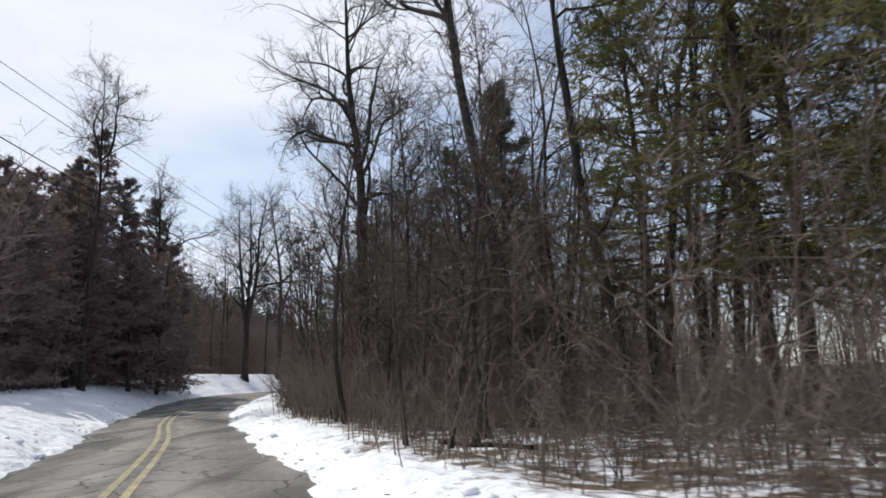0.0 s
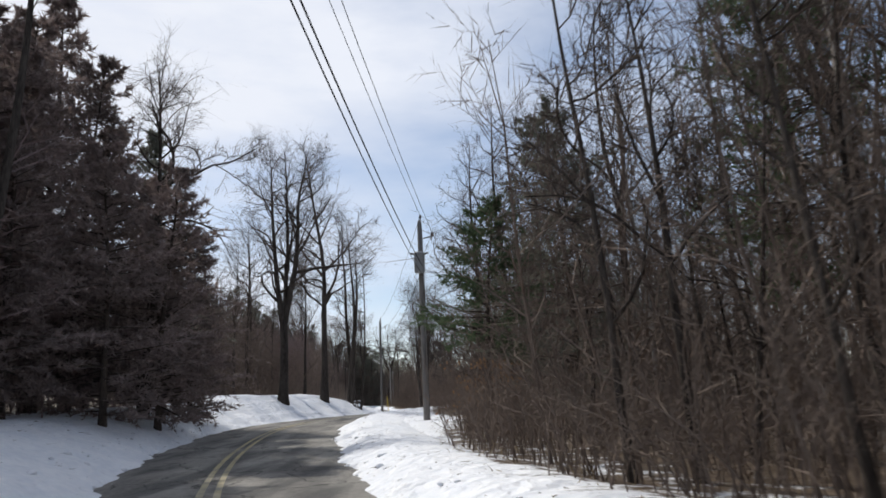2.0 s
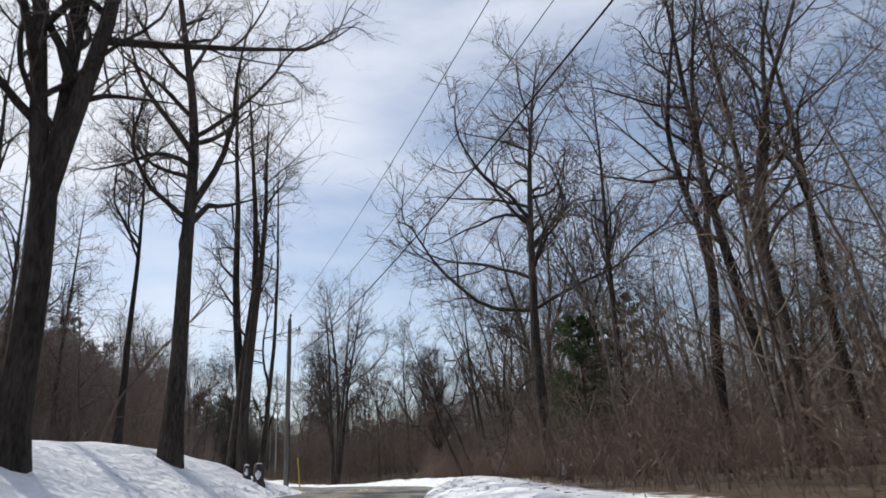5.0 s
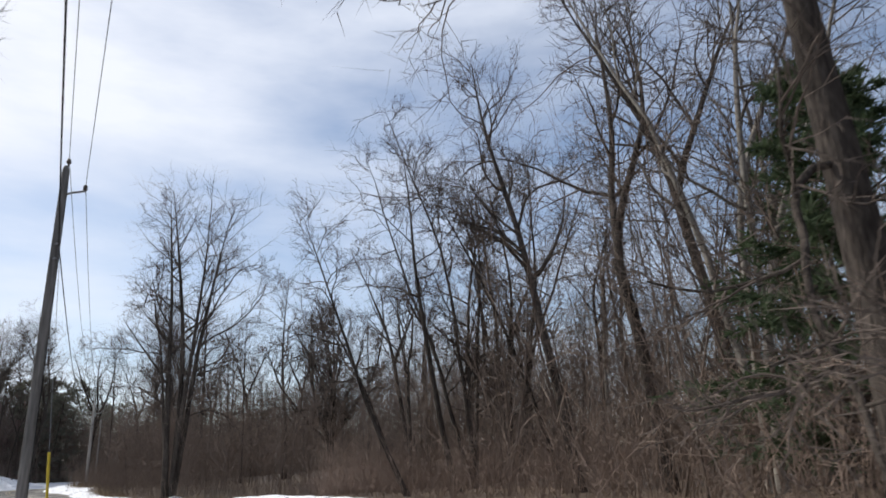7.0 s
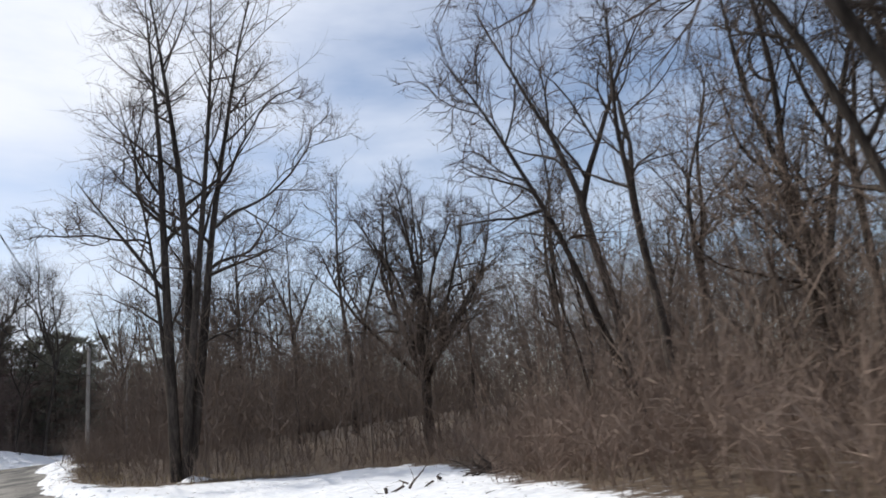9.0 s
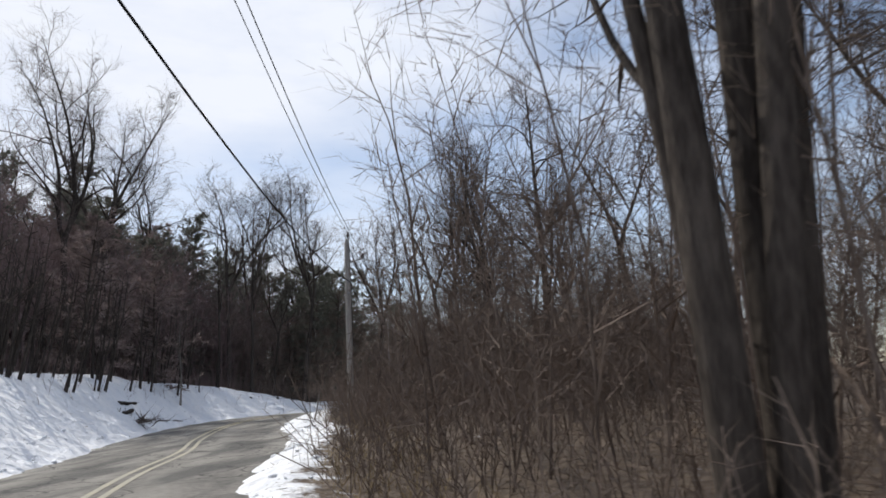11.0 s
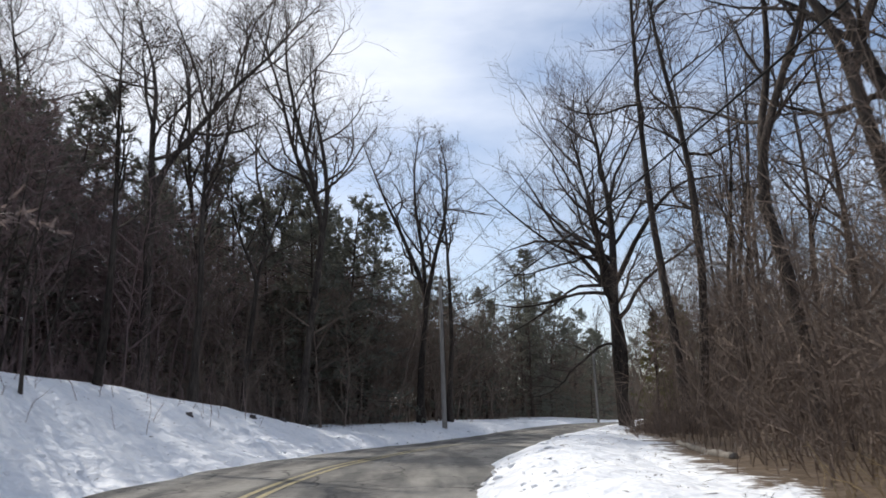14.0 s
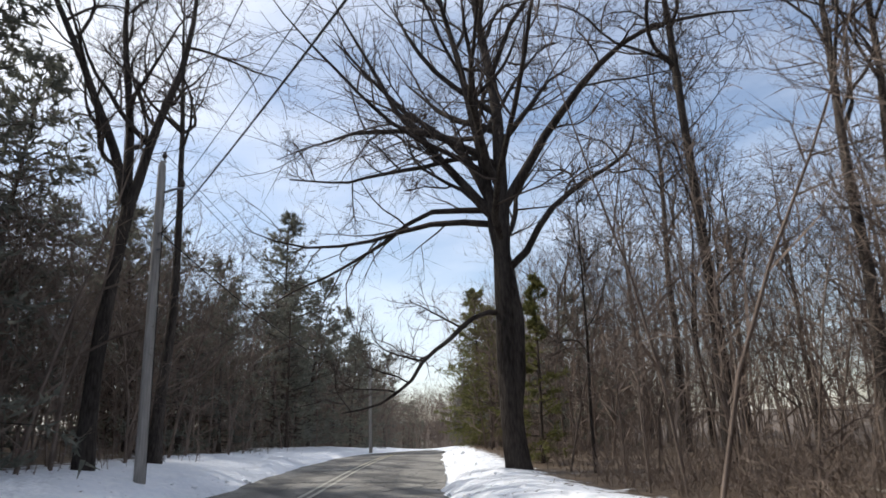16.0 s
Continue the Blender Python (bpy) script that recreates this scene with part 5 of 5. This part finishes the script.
def utility_pole(x, y, z_base, z_top, arm_yaw, label, tank=False, lean=(0, 0), r=0.15, wood=None):
    """Round pole with a pole-top insulator, a side bracket and, for one, a transformer. Returns the wire ends."""
    h = z_top - z_base
    root = new("utility_pole")
    root.matrix_world = Matrix.Translation((x, y, z_base))
    tagged(root, label, "utility pole", "roadside poles")
    bm = lathe([(r * 1.05, -0.3), (r, 0.4), (r * 0.86, h * 0.6), (r * 0.72, h - 0.16), (r * 0.42, h)])
    for v in bm.verts:
        v.co.x += lean[0] * v.co.z / h
        v.co.y += lean[1] * v.co.z / h
    part("shaft", bm_mesh("shaft", bm, wood or pole_mat), root)
    tx, ty = lean
    pin = lathe([(0.025, h - 0.3), (0.025, h + 0.08), (0.065, h + 0.10), (0.075, h + 0.17), (0.045, h + 0.20), (0.05, h + 0.25), (0.02, h + 0.27)], 10)
    bmesh.ops.translate(pin, verts=pin.verts, vec=(tx + 0.05, ty, 0))
    part("top_insulator", bm_mesh("top_insulator", pin, porcelain), root, "dark glazed pole-top insulator")
    ax, ay = math.cos(radians(arm_yaw)), math.sin(radians(arm_yaw))
    az = h - 0.85
    f = az / h
    ox, oy = tx * f, ty * f
    part("bracket", rod([(ox, oy, az - 0.12), (ox + ax * 0.25, oy + ay * 0.25, az - 0.02), (ox + ax * 0.62, oy + ay * 0.62, az + 0.06)], 0.035).mesh("bracket", iron), root, "galvanised side bracket")
    ins = lathe([(0.05, 0), (0.075, 0.05), (0.05, 0.09), (0.07, 0.13), (0.03, 0.19)], 10)
    bmesh.ops.translate(ins, verts=ins.verts, vec=(ox + ax * 0.6, oy + ay * 0.6, az + 0.07))
    part("side_insulator", bm_mesh("side_insulator", ins, porcelain), root, "dark side insulator")
    cz = h * 0.75
    if tank:
        t = lathe([(0.05, 0), (0.24, 0.02), (0.25, 0.06), (0.25, 0.86), (0.27, 0.88), (0.27, 0.93), (0.2, 1.0), (0.06, 1.03)], 18)
        zt = h - 2.65
        bmesh.ops.translate(t, verts=t.verts, vec=(tx * 0.8 - 0.05, ty * 0.8 - 0.38, zt))
        tank_ob = part("transformer", bm_mesh("transformer", t, tank_mat), root, "grey cylindrical transformer tank")
        for sx in (-1, 1):
            b = lathe([(0.03, 0), (0.055, 0.04), (0.03, 0.08), (0.055, 0.12), (0.03, 0.17), (0.02, 0.2)], 8)
            bmesh.ops.rotate(b, verts=b.verts, matrix=Matrix.Rotation(radians(70 * sx), 3, "Y"))
            bmesh.ops.translate(b, verts=b.verts, vec=(tx * 0.8 - 0.05 + 0.24 * sx, ty * 0.8 - 0.38, zt + 0.9))
            part("bushing", bm_mesh("bushing", b, porcelain), tank_ob, "dark porcelain bushing")
        part("hanger", rod([(tx * 0.8, ty * 0.8, zt + 0.7), (tx * 0.8 - 0.05, ty * 0.8 - 0.2, zt + 0.7)], 0.05).mesh("hanger", iron), root)
    for fz in (cz, cz - 0.45):
        part("cable_clamp", rod([(tx * 0.7, ty * 0.7 - r * 0.7, fz), (tx * 0.7 + ax * 0.1, ty * 0.7 + ay * 0.1 - r * 1.2, fz)], 0.03).mesh("cable_clamp", iron), root)
    part("ground_wire", rod([(r * 0.95, -r * 0.3, 0), (r * 0.9 + tx * 0.5, -r * 0.25 + ty * 0.5, h * 0.5), (r * 0.72 + tx * 0.95, -r * 0.2 + ty * 0.95, h * 0.95)], 0.012, 5).mesh("ground_wire", cable_mat), root)
    return ((x + tx + 0.05, y + ty, z_base + h + 0.25), (x + ox + ax * 0.6, y + oy + ay * 0.6, z_base + az + 0.24),
            (x + tx * 0.7 + ax * 0.1, y + ty * 0.7 - r, z_base + cz), (x + tx * 0.7 + ax * 0.1, y + ty * 0.7 - r, z_base + cz - 0.45))


def ground_z(x, y):
    return float(height_at([x], [y])[0])


ends = [((-11.9, 4.0, 10.0), (-11.3, 4.0, 9.2), (-10.9, 4.0, 8.0), (-10.7, 4.0, 7.6)),
        utility_pole(-9.33, 51.15, ground_z(-9.33, 51.15), 9.75, 10, "dark grey wooden pole with transformer on the snowy verge", True, wood=pole_dark),
        utility_pole(-16.05, 97.75, ground_z(-16.05, 97.75), 10.5, -5, "tall dark grey wooden utility pole on the snow bank", wood=pole_dark),
        utility_pole(-18.85, 141.4, ground_z(-18.85, 141.4), 7.15, 5, "weathered grey utility pole rising from brush", r=0.14),
        utility_pole(-22.0, 184.0, ground_z(-22.0, 184.0), 8.55, -25, "pale grey wooden utility pole before pines", r=0.14),
        utility_pole(-4.4, 216.9, ground_z(-4.4, 216.9), 7.1, -25, "distant pale wooden utility pole by the road", r=0.13)]
for a, b, sag in zip(ends, ends[1:], (0.55, 0.75, 1.5, 0.6, 0.6)):
    for k, (rad, nm, lb) in list(enumerate(((0.009, "power_line", "thin overhead power line between poles"), (0.009, "power_line", "thin overhead power line between poles"),
                                       (0.016, "telephone_cable", "thick black telephone cable between poles"), (0.013, "telephone_cable", "black telephone cable between poles"))))[:4 if a is ends[0] else 3]:
        u = np.linspace(0, 1, 25)[:, None]
        line = np.array(a[k]) * (1 - u) + np.array(b[k]) * u
        line[:, 2] -= (4 * u * (1 - u))[:, 0] * (sag + 0.15 * k)
        tagged(new(nm, rod(line, rad, 5).mesh(nm, cable_mat)), lb, "cable", "overhead lines")

# guy wire with its yellow guard by the second pole
gz0 = ground_z(-15.2, 96.4)
guy = tagged(new("guy_wire", rod([(-16.0, 97.7, 9.0), (-15.2, 96.4, gz0 - 0.1)], 0.008, 5).mesh("guy_wire", iron)), "steel guy wire with yellow guard staying the pole", "guy wire")
g0, g1 = np.array([-15.2, 96.4, gz0 - 0.05]), np.array([-16.0, 97.7, 9.0])
gd = (g1 - g0) / np.linalg.norm(g1 - g0)
part("guard", rod([g0, g0 + gd * 2.0], 0.035, 8).mesh("guard", guard_mat), guy, "yellow plastic guard")

# ---- small things ----


def stump(x, y, h, r, seed, label, snow=True):
    rng = np.random.default_rng(seed)
    root = new("stump")
    root.matrix_world = place(x, y)
    bm = bmesh.new()
    sides, zs = 14, (-0.1, 0.08, 0.3 * h, 0.7 * h, h)
    rr = (1.45, 1.25, 1.0, 0.93, 0.86)
    wob = rng.normal(0, 0.09, sides)
    rings = [[bm.verts.new((r * q * (1 + wob[k]) * math.cos(2 * math.pi * k / sides), r * q * (1 + wob[k]) * math.sin(2 * math.pi * k / sides),
                            z + (wob[k] * 0.9 * h if z == h else 0))) for k in range(sides)] for z, q in zip(zs, rr)]
    for a, b in zip(rings, rings[1:]):
        for k in range(sides):
            bm.faces.new((a[k], a[(k + 1) % sides], b[(k + 1) % sides], b[k]))
    bm.faces.new(rings[-1])
    part("trunk", bm_mesh("trunk", bm, stump_mat), root)
    if snow:
        bm = bmesh.new()
        bmesh.ops.create_icosphere(bm, subdivisions=3, radius=1)
        for v in bm.verts:
            n = 1 + 0.18 * math.sin(3 * v.co.x + seed) * math.cos(4 * v.co.y)
            v.co = Vector((v.co.x * r * 0.7 * n, v.co.y * r * 0.6 * n, h + 0.01 + v.co.z * 0.05 * n))
        part("snow_cap", bm_mesh("snow_cap", bm, snow_lump), root, "clinging white snow cap")
        bm = bmesh.new()
        bmesh.ops.create_icosphere(bm, subdivisions=3, radius=1)
        for v in bm.verts:
            n = 1 + 0.2 * math.sin(5 * v.co.z + seed)
            v.co = Vector((v.co.x * r * 0.5 * n, -r * 0.75 + v.co.y * r * 0.4, h * 0.5 + v.co.z * h * 0.32 * n))
        part("snow_patch", bm_mesh("snow_patch", bm, snow_lump), root, "snow plastered on the side")
    return tagged(root, label, "stump")


stump(-16.5, 82.0, 0.75, 0.19, 1, "dark broken stump plastered with snow on the bank")
stump(-16.95, 82.25, 0.5, 0.13, 2, "low dark stump plastered with snow")
stump(-7.25, 74.8, 0.62, 0.17, 3, "dark split stump dusted with snow at the brush")
for k, (x, y) in enumerate(((-29.95, 164.7), (-29.15, 168.8), (-28.6, 171.3))):
    stump(x, y, 0.17, 0.10, 5 + k, "short dark stump on the snow bank", False)


def branch_heap(x, y, n, size, seed, label):
    rng = np.random.default_rng(seed)
    s = Shape()
    p = np.column_stack([rng.normal(0, size * 0.4, n), rng.normal(0, size * 0.25, n), rng.uniform(0.02, 0.16, n)])
    d = np.column_stack([rng.normal(0, 1, n), rng.normal(0, 0.5, n), rng.normal(0.05, 0.15, n)])
    a, r = grow(rng, p, d, rng.uniform(0.6, 1.6, n) * size * 0.6, rng.uniform(0.012, 0.045, n), np.full(n, 0.006), 4, 0.15, 0.0)
    s.tubes(a, r, 5)
    q, d2, r2, f = sprout(rng, a, r, 3, 0.3, 1, 25, 60)
    s.cones(q, d2, rng.uniform(0.15, 0.6, len(q)), np.clip(r2 * 0.6, 0.004, 0.012))
    ob = tagged(new("branch_heap", s.mesh("branch_heap", bark_twig)), label, "branches")
    ob.matrix_world = place(x, y, 0.5, 0.02)
    return ob


bm = bmesh.new()
bmesh.ops.create_grid(bm, x_segments=48, y_segments=36, size=1)
for v in bm.verts:
    x, y = v.co.x * 1.1, v.co.y * 0.8
    r = math.hypot(x, y * 1.4) + 0.10 * math.sin(5.3 * x + 2) * math.cos(6.1 * y)
    n = 0.030 * math.sin(9 * x + 3) * math.sin(11 * y + 1) + 0.018 * math.sin(23 * x + 7 * y) + 0.012 * math.cos(37 * y - 9 * x)
    v.co = Vector((x, y, 0.24 * math.exp(-(r / 0.42) ** 2) + n * math.exp(-(r / 0.6) ** 2) - 0.05 - 0.04 * min(1, r)))
heap = tagged(new("snow_heap", bm_mesh("snow_heap", bm, snow_lump)), "small heap of snow banked against the maple", "snow")
heap.matrix_world = place(-12.1, 120.4, 0.3, 0.0)
branch_heap(-5.2, 110.6, 46, 1.15, 1, "pile of cut bare branches lying on snow")
branch_heap(-7.4, 109.2, 5, 0.7, 2, "curved dead branch lying on snow")
branch_heap(-29.0, 146.0, 34, 1.0, 3, "heap of dark fallen branches on the snowy slope")
branch_heap(-17.6, 134.6, 16, 0.6, 4, "scattered broken twigs on the verge")

LOGS = [[(-18.2, 157.3), (-18.15, 158.4), (-18.0, 159.6), (-17.75, 161.0)], [(1.5, 11.5), (0.9, 11.9), (0.4, 11.95), (-0.1, 12.4)],
        [(-11.2, 173.2), (-11.9, 172.2), (-13.0, 171.2), (-14.4, 170.2)], [(-6.6, 176.0), (-8.0, 174.0), (-9.6, 171.8)], [(-29.45, 145.3), (-29.7, 146.2), (-30.0, 147.3)], [(-30.3, 146.6), (-30.35, 147.6), (-30.5, 148.6)]]


def fallen_log(points, r, mat, label, seed):
    """A crooked log with closed ends lying on the ground."""
    rng = np.random.default_rng(seed)
    q = spline(points, 5)
    q = np.vstack([q[:1], q, q[-1:]])
    rad = r * (1 + rng.normal(0, 0.07, len(q))) * np.linspace(1.1, 0.8, len(q))
    rad[0] = rad[-1] = 0.004
    line = np.column_stack([q, height_at(q[:, 0], q[:, 1]) + r * 0.35 + rng.normal(0, 0.008, len(q))])
    line[0], line[-1] = line[1] + (line[1] - line[2]) * 0.02, line[-2] + (line[-2] - line[-3]) * 0.02
    s = Shape()
    s.tubes(line[None], rad[None], 10)
    a, ra = s_branches(rng, line)
    s.cones(a, ra, rng.uniform(0.15, 0.4, len(a)), np.full(len(a), r * 0.3))
    return tagged(new("fallen_log", s.mesh("fallen_log", mat)), label, "log")


def s_branches(rng, line):
    k = rng.integers(2, len(line) - 2, 4)
    d = rng.normal(0, 1, (4, 3))
    d[:, 2] = np.abs(d[:, 2]) * 0.6
    return line[k], unit(d)


fallen_log(LOGS[0], 0.075, bark_pale, "weathered grey log lying along the snow bank", 1)
fallen_log(LOGS[1], 0.055, bark, "dark log lying beside the brush", 2)
fallen_log(LOGS[2], 0.03, bark_pale, "bleached fallen branch under the trees", 3)
fallen_log(LOGS[3], 0.045, bark_pale, "bleached broken limb lying in brush", 4)
fallen_log(LOGS[4], 0.10, bark, "thick dark log half sunk in the snowy slope", 5)
fallen_log(LOGS[5], 0.085, bark, "thick dark log half sunk in the snowy slope", 6)
stand("birch_sapling", bare_tree_meshes(500, height=2.2, radius=0.032, lean=(0.5, 0.2), crown=0.5, limbs=5, reach=0.2, fine=0.6, bark_mat=bark_pale),
      ("trunk", "crown"), place(-20.2, 140.7), "leaning pale birch sapling at the road's edge", "sapling")

lean_rnd = random.Random(3)
slope_saplings = [stand("sapling", bare_tree_meshes(510 + k, height=4.8, radius=0.06, lean=(0.9 - 0.4 * k, -0.2), crown=0.35, limbs=9, reach=0.22, dead=True), ("trunk", "crown"),
                        place(-31.0 - k, 146.0 + 3 * k), "thin dark sapling leaning over the snowy slope", "sapling", "slope saplings") for k in range(2)]
for k in range(92):
    y = lean_rnd.uniform(134, 163) if k < 54 else lean_rnd.uniform(134, 149)
    x = float(np.interp(y, MID[:, 1], MID[:, 0])) - lean_rnd.uniform(5.6, 10.5)
    copy_thing(slope_saplings[k % 2], place(x, y, lean_rnd.uniform(-0.5, 0.5), 0.05, lean_rnd.uniform(0.6, 1.25)))

# a young beech that keeps its dry leaves
beech = stand("beech_sapling", bare_tree_meshes(501, height=3.6, radius=0.035, crown=0.12, limbs=16, reach=0.36, fine=0.6, upright=0.0), ("trunk", "crown"),
              place(-6.75, 45.6), "young beech holding orange-brown dry leaves", "sapling")
rb = np.random.default_rng(9)
tier = rb.choice(np.array([0.35, 0.7, 0.95, 1.4, 1.75, 2.3]), 900)
lp = np.column_stack([rb.normal(0, 0.62, (900, 2)), tier + rb.normal(0, 0.09, 900)])
ld = unit(rb.normal(0, 1, (900, 3)) - np.array([0, 0, 0.5]))
lv = Shape()
lv.blades(lp, ld, unit(np.cross(ld, rb.normal(0, 1, ld.shape))), rb.uniform(0.09, 0.15, 900), rb.uniform(0.03, 0.05, 900))
part("leaves", lv.mesh("leaves", leaf_mat, False), beech, "curled orange-brown dry leaves")
